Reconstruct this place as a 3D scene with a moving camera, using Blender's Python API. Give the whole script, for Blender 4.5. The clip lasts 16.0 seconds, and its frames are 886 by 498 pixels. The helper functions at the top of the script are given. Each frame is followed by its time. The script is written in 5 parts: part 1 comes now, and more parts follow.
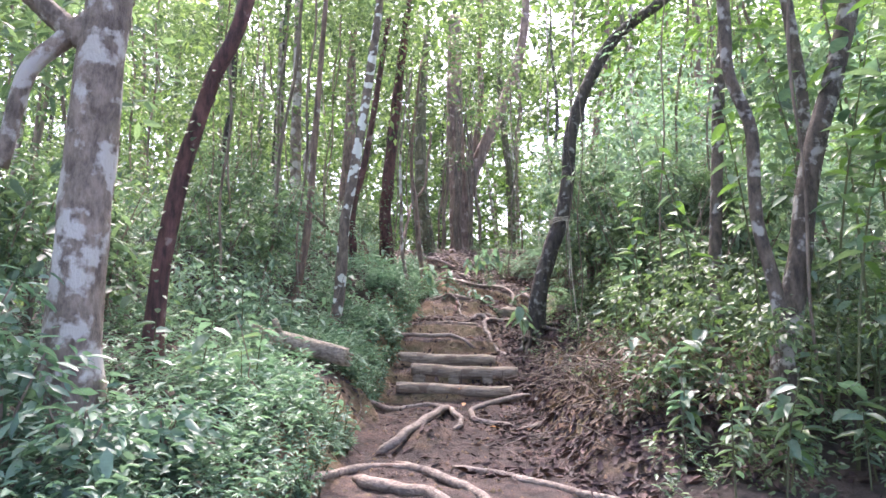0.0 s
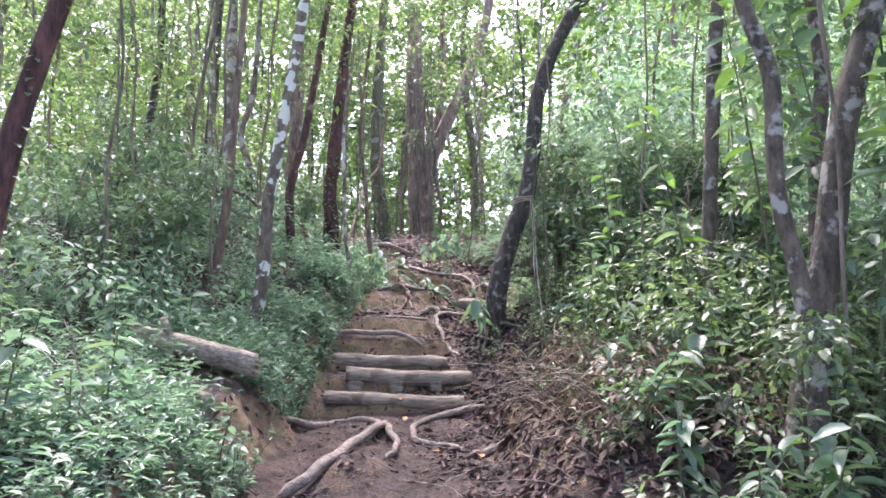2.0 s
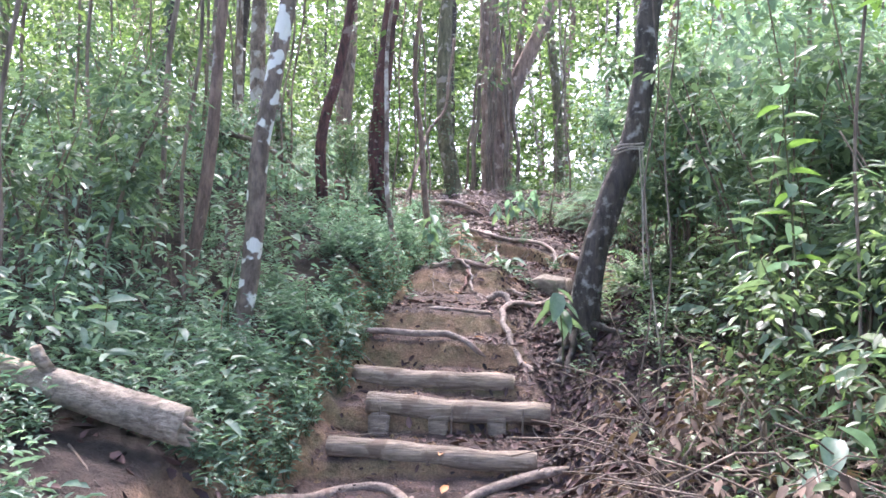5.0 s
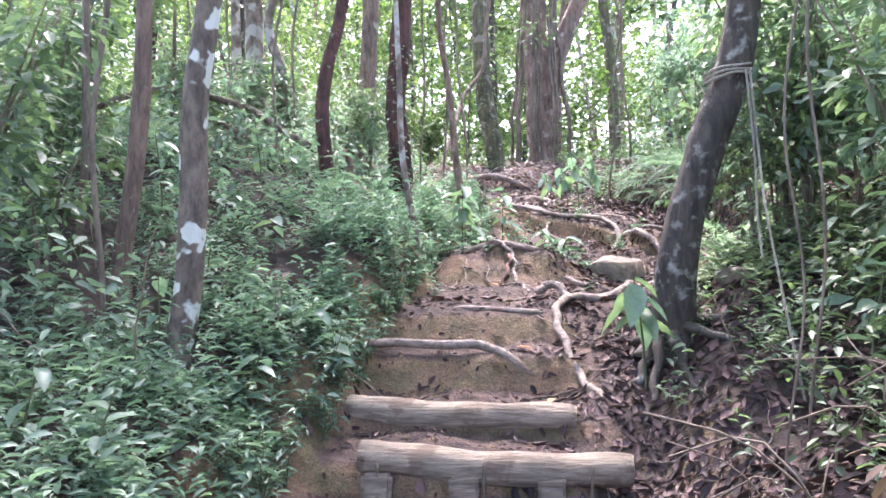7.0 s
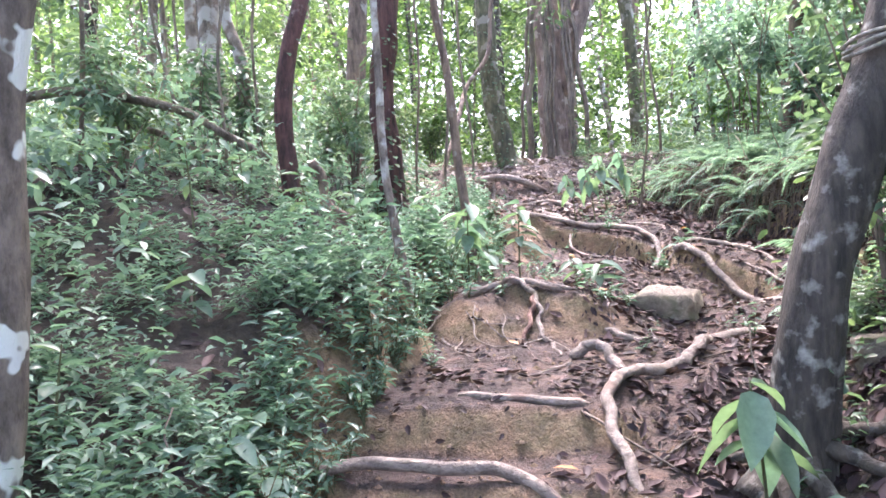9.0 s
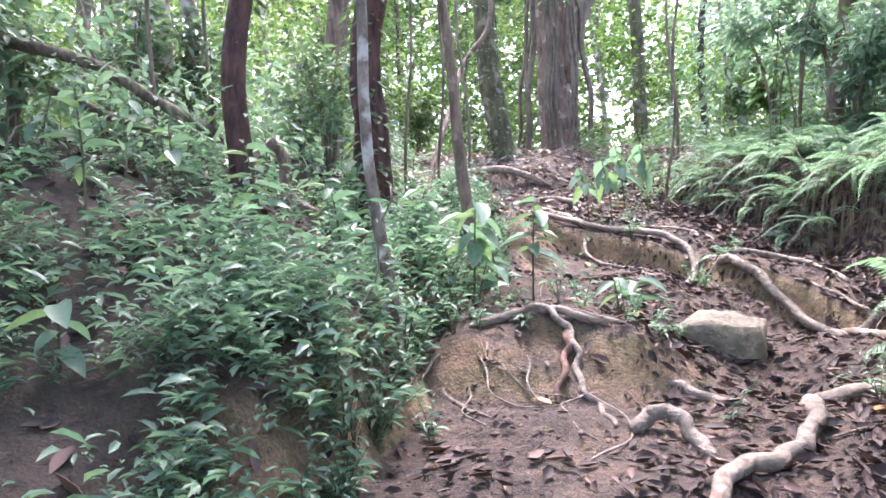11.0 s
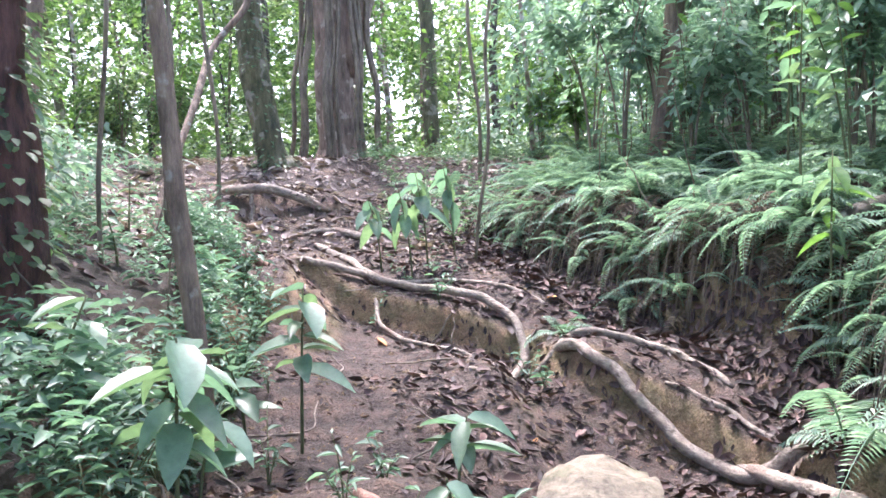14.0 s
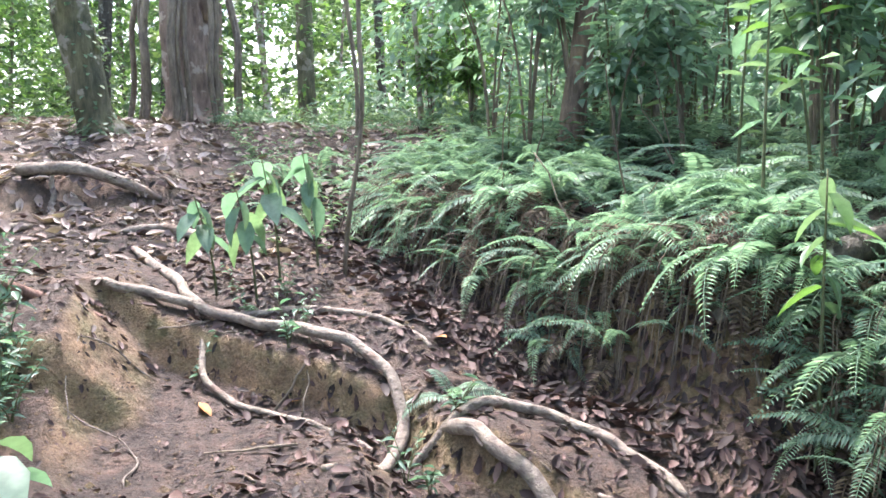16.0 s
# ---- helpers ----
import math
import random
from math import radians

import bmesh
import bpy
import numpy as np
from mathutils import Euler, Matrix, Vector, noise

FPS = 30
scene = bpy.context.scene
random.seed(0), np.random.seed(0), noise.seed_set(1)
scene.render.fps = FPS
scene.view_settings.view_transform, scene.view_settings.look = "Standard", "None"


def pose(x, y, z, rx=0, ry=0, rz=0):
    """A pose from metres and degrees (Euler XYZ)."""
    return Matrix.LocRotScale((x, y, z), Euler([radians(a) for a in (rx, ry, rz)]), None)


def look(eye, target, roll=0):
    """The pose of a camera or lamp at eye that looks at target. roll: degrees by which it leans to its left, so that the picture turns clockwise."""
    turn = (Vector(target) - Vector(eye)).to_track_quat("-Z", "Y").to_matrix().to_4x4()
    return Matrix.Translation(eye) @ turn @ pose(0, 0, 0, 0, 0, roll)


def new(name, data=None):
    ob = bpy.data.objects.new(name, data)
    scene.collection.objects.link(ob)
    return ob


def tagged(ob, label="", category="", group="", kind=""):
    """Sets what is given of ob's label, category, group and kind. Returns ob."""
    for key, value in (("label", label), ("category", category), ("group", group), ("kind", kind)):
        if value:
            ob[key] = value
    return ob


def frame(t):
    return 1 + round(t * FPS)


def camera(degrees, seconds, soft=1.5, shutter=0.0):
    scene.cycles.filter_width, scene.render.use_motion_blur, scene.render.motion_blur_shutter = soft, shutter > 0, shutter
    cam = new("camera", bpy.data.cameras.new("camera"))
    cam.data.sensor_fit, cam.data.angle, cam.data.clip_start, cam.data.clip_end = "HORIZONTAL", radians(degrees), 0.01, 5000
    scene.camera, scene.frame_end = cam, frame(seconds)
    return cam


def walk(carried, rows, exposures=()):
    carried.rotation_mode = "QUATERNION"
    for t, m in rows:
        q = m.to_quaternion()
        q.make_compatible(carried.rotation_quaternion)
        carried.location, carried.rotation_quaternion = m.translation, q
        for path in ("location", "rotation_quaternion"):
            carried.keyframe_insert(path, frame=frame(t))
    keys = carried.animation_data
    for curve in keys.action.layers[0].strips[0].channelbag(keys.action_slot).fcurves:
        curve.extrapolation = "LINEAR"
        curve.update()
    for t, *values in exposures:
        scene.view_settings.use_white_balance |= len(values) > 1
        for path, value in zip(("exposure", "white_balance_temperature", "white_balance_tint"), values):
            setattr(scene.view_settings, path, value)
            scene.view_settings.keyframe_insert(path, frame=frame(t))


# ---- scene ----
cam = camera(61.8, 16.0, soft=1.6)
METRES, EYE, TILT, LEAN, TURN = 11.5, 1.5, 8.0, 0.0, 0.0
ROWS = [
    (0.0, 0.0, 0.0, 0.0, -0.0, -0.0, -0.0),
    (0.5, 0.0014, 0.0258, 0.0016, -0.46, -0.31, -0.86),
    (1.0, 0.0132, 0.0559, -0.0021, -1.56, -0.06, -0.6),
    (1.5, 0.0198, 0.0815, -0.0068, -2.37, -0.46, -0.34),
    (2.0, 0.022, 0.1124, -0.0029, -2.48, -1.02, -0.33),
    (2.5, 0.0329, 0.1489, -0.0012, -2.06, -2.0, -0.59),
    (3.0, 0.0374, 0.1673, 0.0077, -0.53, -2.45, -0.98),
    (3.5, 0.0367, 0.1987, -0.0018, 0.37, -2.83, -1.02),
    (4.0, 0.0342, 0.2356, 0.0039, 1.78, -3.59, -1.02),
    (6.5, 0.0496, 0.4253, -0.0049, 6.58, -5.96, 1.49),
    (7.0, 0.0432, 0.456, -0.0074, 7.73, -6.14, 2.23),
    (7.5, 0.0318, 0.4912, -0.0024, 7.74, -6.43, 2.92),
    (8.0, 0.034, 0.5158, -0.0071, 8.45, -6.76, 3.79),
    (8.5, 0.0345, 0.5525, 0.0022, 8.44, -6.8, 4.0),
    (11.0, 0.0072, 0.6926, 0.0024, 6.9, -7.58, 2.23),
    (11.5, 0.0165, 0.7168, 0.0031, 5.36, -7.81, 2.78),
    (12.0, 0.0128, 0.7413, 0.0015, 2.48, -9.03, 3.06),
    (12.5, 0.0078, 0.7701, 0.0125, 0.11, -9.67, 2.04),
    (13.0, 0.0134, 0.7958, 0.0119, -1.37, -9.33, 1.88),
    (13.5, 0.0165, 0.8235, 0.0252, -4.22, -8.86, 1.57),
    (14.0, 0.0118, 0.8578, 0.025, -9.81, -8.96, -0.12),
    (14.5, 0.016, 0.8781, 0.025, -13.8, -9.14, -1.75),
    (15.0, 0.0313, 0.9062, 0.0282, -15.23, -9.62, -2.2),
    (15.5, 0.0386, 0.931, 0.0266, -16.6, -10.57, -2.49),
    (16.0, 0.045, 0.9638, 0.0386, -18.16, -12.51, -2.23),
]
walk(cam, [(t, pose(0, 0, EYE, TILT, LEAN, TURN) @ pose(METRES * x, METRES * y, METRES * z, 90 + pitch, roll, yaw)) for t, x, y, z, yaw, pitch, roll in ROWS],
     [(0.0, 2.95, 6450, 27.0), (4.0, 3.12, 6150, 28.0), (8.0, 3.62, 6250, 29.0), (12.0, 3.48, 6150, 24.0), (14.0, 3.42, 6050, 22.0), (16.0, 3.48, 6250, 15.0)])

# ---- sky and sun ----
SUN_UP, SUN_ROUND = radians(62), radians(-6)
world = bpy.data.worlds.new("world")
scene.world = world
world.use_nodes = True
wt = world.node_tree
sky = wt.nodes.new("ShaderNodeTexSky")
sky.sky_type, sky.sun_disc = "NISHITA", False
sky.sun_elevation, sky.sun_rotation = SUN_UP, SUN_ROUND
sky.dust_density, sky.air_density, sky.ozone_density = 4.0, 1.0, 1.0
wt.links.new(sky.outputs[0], wt.nodes["Background"].inputs[0])
wt.nodes["Background"].inputs[1].default_value = 0.15
sun = new("sun", bpy.data.lights.new("sun", "SUN"))
sun.data.energy, sun.data.angle, sun.data.color = 2.6, radians(14), (1.0, 0.96, 0.9)
toward = Vector((math.sin(SUN_ROUND) * math.cos(SUN_UP), math.cos(SUN_ROUND) * math.cos(SUN_UP), math.sin(SUN_UP)))
sun.matrix_world = look(tuple(toward * 60), (0, 0, 0))

# ---- materials ----
def material(name):
    m = bpy.data.materials.new(name)
    m.use_nodes = True
    nt = m.node_tree
    return m, nt, nt.nodes["Principled BSDF"]


def node(nt, kind, **values):
    n = nt.nodes.new("ShaderNode" + kind)
    for key, value in values.items():
        n.inputs[key.replace("_", " ")].default_value = value
    return n


def noise_of(nt, scale, detail=4.0, rough=0.6, stretch=None, local=False):
    """Noise in world metres, or in the thing's own metres."""
    n = node(nt, "TexNoise", Scale=scale, Detail=detail, Roughness=rough)
    co = nt.nodes.new("ShaderNodeTexCoord") if local else nt.nodes.new("ShaderNodeNewGeometry")
    out = co.outputs["Object"] if local else co.outputs["Position"]
    if stretch:
        mp = node(nt, "Mapping", Scale=stretch)
        nt.links.new(out, mp.inputs["Vector"])
        out = mp.outputs[0]
    nt.links.new(out, n.inputs["Vector"])
    return n.outputs["Fac"]


def ramp(nt, fac, stops):
    r = nt.nodes.new("ShaderNodeValToRGB")
    e = r.color_ramp.elements
    while len(e) < len(stops):
        e.new(0.5)
    for el, (at, c) in zip(e, stops):
        el.position, el.color = at, (*c, 1)
    nt.links.new(fac, r.inputs[0])
    return r.outputs[0]


def mix(nt, fac, a, b, how="MIX"):
    m = nt.nodes.new("ShaderNodeMix")
    m.data_type, m.blend_type = "RGBA", how
    for sock, v in ((m.inputs[0], fac), (m.inputs[6], a), (m.inputs[7], b)):
        if hasattr(v, "is_linked"):
            nt.links.new(v, sock)
        else:
            sock.default_value = v if isinstance(v, float) else (*v, 1)
    return m.outputs[2]


def relief(nt, bsdf, height, strength=0.5, distance=0.02):
    b = node(nt, "Bump", Strength=strength, Distance=distance)
    nt.links.new(height, b.inputs["Height"])
    nt.links.new(b.outputs[0], bsdf.inputs["Normal"])


def leaf_material(name, dark, mid, light, rough=0.42, through_light=0.35, tint=(1.25, 1.35, 0.8), gloss=0.6):
    """Leaves: each its own shade, with veined blotches, glossy and letting light through."""
    m, nt, bsdf = material(name)
    geo = nt.nodes.new("ShaderNodeNewGeometry")
    c = ramp(nt, geo.outputs["Random Per Island"], [(0.0, dark), (0.55, mid), (0.93, light), (1.0, tuple(v * 1.25 for v in light))])
    blotch = noise_of(nt, 40, 3)
    c = mix(nt, 0.5, c, ramp(nt, blotch, [(0.3, (0.55, 0.55, 0.5)), (0.7, (1.15, 1.15, 1.1))]), "MULTIPLY")
    nt.links.new(c, bsdf.inputs["Base Color"])
    bsdf.inputs["Roughness"].default_value = rough
    bsdf.inputs["Specular IOR Level"].default_value = gloss
    tr = node(nt, "BsdfTranslucent")
    nt.links.new(mix(nt, 1.0, c, tint, "MULTIPLY"), tr.inputs["Color"])
    ms = node(nt, "MixShader", Fac=through_light)
    nt.links.new(bsdf.outputs[0], ms.inputs[1])
    nt.links.new(tr.outputs[0], ms.inputs[2])
    nt.links.new(ms.outputs[0], nt.nodes["Material Output"].inputs["Surface"])
    return m


def bark_material(name, dark, light, lichen=None, amount=0.5, scale=1.0, patch=5.0, grain_way=(1, 1, 0.25), edge=0.05, ragged=5.0):
    m, nt, bsdf = material(name)
    grain = noise_of(nt, 18 * scale, 6, 0.7, grain_way, local=True)
    stain = noise_of(nt, 3.0, 4, 0.6, local=True)
    c = ramp(nt, grain, [(0.36, dark), (0.62, light)])
    c = mix(nt, 0.6, c, ramp(nt, stain, [(0.35, (0.5, 0.5, 0.5)), (0.65, (1.25, 1.22, 1.16))]), "MULTIPLY")
    if lichen:
        spot = noise_of(nt, patch, ragged, 0.55, local=True)
        c = mix(nt, ramp(nt, spot, [(amount, (0, 0, 0)), (amount + edge, (1, 1, 1))]), c, lichen)
    nt.links.new(c, bsdf.inputs["Base Color"])
    bsdf.inputs["Roughness"].default_value = 0.85
    relief(nt, bsdf, grain, 0.9, 0.03)
    return m


def soil_material():
    m, nt, bsdf = material("trail_soil")
    big = noise_of(nt, 1.3, 4)
    mid = noise_of(nt, 9, 6, 0.65)
    fine = noise_of(nt, 90, 4, 0.7)
    c = ramp(nt, big, [(0.3, (0.045, 0.031, 0.028)), (0.5, (0.086, 0.059, 0.053)), (0.68, (0.145, 0.1, 0.082))])
    c = mix(nt, 0.85, c, ramp(nt, mid, [(0.32, (0.28, 0.25, 0.26)), (0.5, (0.95, 0.95, 0.95)), (0.68, (1.6, 1.45, 1.25))]), "MULTIPLY")
    c = mix(nt, 0.8, c, ramp(nt, fine, [(0.33, (0.4, 0.4, 0.42)), (0.67, (1.4, 1.36, 1.32))]), "MULTIPLY")
    # cut faces show ochre subsoil with a thin green film
    geo = nt.nodes.new("ShaderNodeNewGeometry")
    sep = nt.nodes.new("ShaderNodeSeparateXYZ")
    nt.links.new(geo.outputs["Normal"], sep.inputs[0])
    film = ramp(nt, noise_of(nt, 5, 5), [(0.4, (0.33, 0.215, 0.135)), (0.55, (0.26, 0.195, 0.11)), (0.68, (0.18, 0.162, 0.085))])
    film = mix(nt, 0.8, film, ramp(nt, fine, [(0.33, (0.45, 0.45, 0.45)), (0.67, (1.35, 1.33, 1.3))]), "MULTIPLY")
    film = mix(nt, 0.7, film, ramp(nt, mid, [(0.3, (0.5, 0.47, 0.45)), (0.62, (1.15, 1.12, 1.1))]), "MULTIPLY")
    c = mix(nt, ramp(nt, sep.outputs["Z"], [(0.6, (0.85, 0.85, 0.85)), (0.9, (0, 0, 0))]), c, film)
    # litter humus away from the trodden line
    side = nt.nodes.new("ShaderNodeAttribute")
    side.attribute_name = "humus"
    humus = ramp(nt, mid, [(0.3, (0.022, 0.016, 0.014)), (0.7, (0.075, 0.056, 0.046))])
    c = mix(nt, side.outputs["Fac"], c, humus)
    nt.links.new(c, bsdf.inputs["Base Color"])
    bsdf.inputs["Roughness"].default_value = 0.92
    hm = nt.nodes.new("ShaderNodeMath")
    hm.operation = "MULTIPLY_ADD"
    hm.inputs[1].default_value = 0.3
    nt.links.new(fine, hm.inputs[0])
    nt.links.new(mid, hm.inputs[2])
    relief(nt, bsdf, hm.outputs[0], 1.0, 0.09)
    return m


SOIL = soil_material()
CLIMBER = leaf_material("climber_leaf", (0.05, 0.085, 0.05), (0.1, 0.155, 0.09), (0.17, 0.24, 0.13), 0.45, 0.45)
HERB = leaf_material("herb_leaf", (0.078, 0.145, 0.108), (0.138, 0.228, 0.172), (0.21, 0.31, 0.23), 0.4, 0.45, (1.17, 1.32, 0.95))
SHRUB = leaf_material("shrub_leaf", (0.072, 0.122, 0.084), (0.128, 0.198, 0.14), (0.2, 0.29, 0.19), 0.42, 0.45)
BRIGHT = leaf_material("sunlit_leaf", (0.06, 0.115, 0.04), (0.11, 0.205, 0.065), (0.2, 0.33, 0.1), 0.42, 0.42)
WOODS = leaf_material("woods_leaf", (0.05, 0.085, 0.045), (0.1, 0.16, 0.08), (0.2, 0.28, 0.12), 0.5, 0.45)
FERN = leaf_material("fern_leaf", (0.1, 0.17, 0.135), (0.18, 0.27, 0.21), (0.26, 0.36, 0.27), 0.5, 0.45, (1.17, 1.32, 0.95))
DEAD_FERN = leaf_material("dead_fern", (0.06, 0.041, 0.031), (0.125, 0.086, 0.066), (0.21, 0.152, 0.12), 0.8, 0.2, gloss=0.4)
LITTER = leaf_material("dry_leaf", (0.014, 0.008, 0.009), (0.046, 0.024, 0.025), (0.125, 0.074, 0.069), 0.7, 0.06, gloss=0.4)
# dry leaf again, its colour raised to stand for sunlight on the crest
SUNLIT_LITTER = leaf_material("sunlit_dry_leaf", (0.09, 0.06, 0.057), (0.25, 0.18, 0.168), (0.44, 0.35, 0.325), 0.6, 0.1, gloss=0.4)
ORANGE = leaf_material("orange_leaf", (0.35, 0.12, 0.03), (0.4, 0.16, 0.04), (0.45, 0.2, 0.05), 0.6, 0.2)
GREY_BARK = bark_material("grey_bark", (0.1, 0.076, 0.06), (0.28, 0.222, 0.18), (0.42, 0.39, 0.35), 0.5, 1.0, 6, (1, 1, 0.5), 0.07)
RED_BARK = bark_material("red_bark", (0.028, 0.014, 0.013), (0.14, 0.062, 0.055), (0.22, 0.16, 0.145), 0.62, 1.0, 6)
BROWN_BARK = bark_material("brown_bark", (0.09, 0.06, 0.048), (0.25, 0.175, 0.135), (0.32, 0.29, 0.25), 0.6)
LICHEN_BARK = bark_material("lichen_bark", (0.07, 0.054, 0.042), (0.21, 0.165, 0.13), (0.58, 0.59, 0.53), 0.55, 1.0, 8.5, (1, 1, 0.4), 0.035, 1.6)
FOREST_BARK = bark_material("forest_bark", (0.036, 0.029, 0.022), (0.135, 0.106, 0.08), (0.3, 0.285, 0.25), 0.54, 1.0, 8, (1, 1, 0.5), 0.08)
DARK_BARK = bark_material("dark_bark", (0.02, 0.017, 0.014), (0.085, 0.07, 0.057), (0.27, 0.265, 0.235), 0.55, 1.0, 13, (1, 1, 0.25), 0.16)
MOSSY_BARK = bark_material("mossy_bark", (0.05, 0.052, 0.028), (0.15, 0.135, 0.08), (0.24, 0.21, 0.17), 0.58)
FIG_BARK = bark_material("fig_bark", (0.12, 0.082, 0.066), (0.31, 0.22, 0.18), (0.4, 0.32, 0.27), 0.58, 0.6)
ROOT = bark_material("root_bark", (0.15, 0.115, 0.1), (0.34, 0.28, 0.24), (0.19, 0.13, 0.105), 0.6, 2.0, 5.0, (0.6, 0.6, 1))
RED_ROOT = bark_material("red_root_bark", (0.11, 0.058, 0.045), (0.26, 0.145, 0.115))
LOGWOOD = bark_material("weathered_log", (0.12, 0.094, 0.072), (0.31, 0.255, 0.2), (0.15, 0.11, 0.08), 0.6, 2.2, 5.0, (0.12, 1, 1))
DEADWOOD = bark_material("dead_wood", (0.16, 0.13, 0.1), (0.4, 0.34, 0.27), (0.22, 0.2, 0.14), 0.6, 2.5, 5.0, (0.5, 0.35, 1))
STEM = bark_material("green_stem", (0.06, 0.07, 0.03), (0.13, 0.14, 0.07))
TWIG = bark_material("twig", (0.08, 0.06, 0.045), (0.24, 0.19, 0.15))
ROCK = bark_material("stone", (0.12, 0.1, 0.075), (0.27, 0.225, 0.175), (0.13, 0.125, 0.075), 0.55, 1.0, 5, (1, 1, 1), 0.12)
ROPE = bark_material("rope", (0.28, 0.25, 0.2), (0.5, 0.46, 0.4), None, 0.5, 5)


# ---- the lie of the land ----
# begin-ground
def stairs(v, pairs):
    """A profile: straight between (at, height) pairs."""
    return np.interp(v, [p[0] for p in pairs], [p[1] for p in pairs])


def ease(v, a, b):
    u = np.clip((np.asarray(v, float) - a) / (b - a), 0, 1)
    return u * u * (3 - 2 * u)


def wob(x, y, f, s=0.0):
    """Smooth unevenness between -1 and 1."""
    return (np.sin(f * x * 1.7 + 1.3 + s + 1.1 * np.sin(f * y * 0.9 + s)) + np.sin(f * y * 1.9 + 0.4 + 2 * s + 1.3 * np.sin(f * x * 1.1 + 2.0 + s))
            + np.sin(f * (x * 0.8 + y * 1.3) + 2.2 + s)) / 3


def left_edge(y):
    return stairs(y, [(0, -0.9), (5, -0.72), (7.3, -0.66), (8.2, -0.62), (9.4, -0.5), (11, -0.38), (12.5, -0.3), (14, -0.12), (16, -0.8), (18, -2)])


def right_edge(y):
    return stairs(y, [(0, 1.0), (5, 1.15), (7, 1.25), (8.5, 1.0), (9.4, 0.98), (10.6, 1.5), (11.4, 2.05), (12.2, 2.35), (13, 2.55), (14, 2.15), (14.7, 1.85), (16, 1.5), (18, 2.5)])


def ground(x, y):
    x, y = np.asarray(x, float), np.asarray(y, float)
    yw = y + 0.05 * wob(x, y, 3.0) + 0.02 * wob(x, y, 9.0, 1)
    smooth = stairs(yw, [(-40, -3.2), (0, 0), (3, 0.38), (4.6, 0.62), (6.5, 0.84), (7.8, 0.97), (8.6, 1.22), (9.5, 1.64), (10.3, 1.89), (11, 2.03),
                         (12.6, 2.13), (13.3, 2.4), (14.5, 2.76), (16, 3.15), (17, 3.5), (18.3, 4.02), (20, 4.2), (30, 4.5), (300, 8)])
    steps = stairs(y + 0.03 * wob(x, y, 5.0), [(-40, -3.2), (0, 0), (3, 0.38), (4.6, 0.62), (6.2, 0.78), (6.5, 0.84), (7.5, 0.92), (7.86, 0.98), (7.92, 1.09), (8.44, 1.12), (8.5, 1.27),
                                               (8.88, 1.31), (8.94, 1.42), (9.36, 1.46), (9.46, 1.66), (9.74, 1.71), (9.86, 1.88), (10.5, 1.93), (11, 2.03),
                                               (12.6, 2.13), (13.3, 2.4), (14.5, 2.76), (16, 3.15), (17, 3.5), (18.3, 4.02), (20, 4.2), (30, 4.5), (300, 8)])
    on_steps = (1 - ease(x, 0.55, 0.8)) * ease(x - left_edge(y), -0.9, -0.45)
    z = steps * on_steps + smooth * (1 - on_steps)
    # earth wall and bank on the left
    le = left_edge(y) + 0.10 * wob(x, y, 2.6, 3) + 0.03 * wob(x, y, 8.0, 2)
    rise = stairs(y, [(0, 0.3), (5, 0.36), (7.5, 0.42), (8.6, 0.34), (9.6, 0.3), (11, 0.42), (12.6, 0.42), (14.2, 0.2), (16, 0.05)])
    d = np.maximum(le - x, 0)
    z = z + rise * ease(d + 0.05 * wob(x, y, 5, 6), -0.02, 0.32) + stairs(y, [(0, 0.22), (8, 0.25), (11, 0.36), (13, 0.42), (15, 0.25), (18, 0.05)]) * np.minimum(d, 2.2) * ease(d, 0, 0.5)
    # hump under the forked root, and the raised edge opposite
    z = z + 0.13 * np.exp(-((x + 0.08) / 0.2) ** 2 - ((y - 6.15) / 0.42) ** 2) + 0.27 * ease(x + 0.1 * wob(x, y, 4, 1), 0.86, 1.2) * ease(y, 4.6, 5.4) * (1 - ease(y, 7.6, 8.6))
    # bank on the right
    re = right_edge(y) + 0.10 * wob(x, y, 2.4, 5)
    d = np.maximum(x - re, 0)
    rise = stairs(y, [(0, 0.1), (5, 0.12), (7, 0.16), (9.2, 0.26), (11, 0.3), (12.6, 0.5), (14, 0.52), (16, 0.3), (18, 0.0)])
    z = z + rise * ease(d, 0, stairs(y, [(10, 0.55), (12, 0.46), (15, 0.46), (17, 0.6)])) + stairs(y, [(0, 0.02), (8, 0.05), (12, 0.2), (15, 0.22), (19, 0.03)]) * np.minimum(d, 2.5)
    # root-bound mound beside the upper trail
    top = 0.26 * ease(yw + 0.06 * wob(x, y, 6, 2), 10.9, 11.25) * (1 - ease(yw, 11.6, 13.5)) * ease(x, -0.7, -0.2) * (1 - ease(x + 0.12 * wob(x, y, 3.4, 1), 0.35, 0.95))
    z = z + top + top * (0.1 * wob(x, y, 9, 4) + 0.07 * wob(x, y, 21, 2))
    # small drop before the right-hand rise, and the shelf under the looped roots
    z = z - 0.12 * ease(x, 1.0, 1.3) * ease(yw, 12.2, 12.8) * (1 - ease(yw, 13.8, 14.5)) * (1 - ease(x, 2.2, 2.5))
    z = z + 0.2 * ease(yw + 1.8 * (x - 1.5), 13.42, 13.58) * (1 - ease(yw, 13.3, 14.3)) * ease(x, 1.25, 1.42)
    shelf = ease(x, -0.1, 0.15) * (1 - ease(x, 1.25, 1.5))
    z = z - 0.19 * shelf * ease(yw, 13.2, 14.2) * (1 - ease(yw + 0.7 * (x - 0.75), 14.36, 14.46))
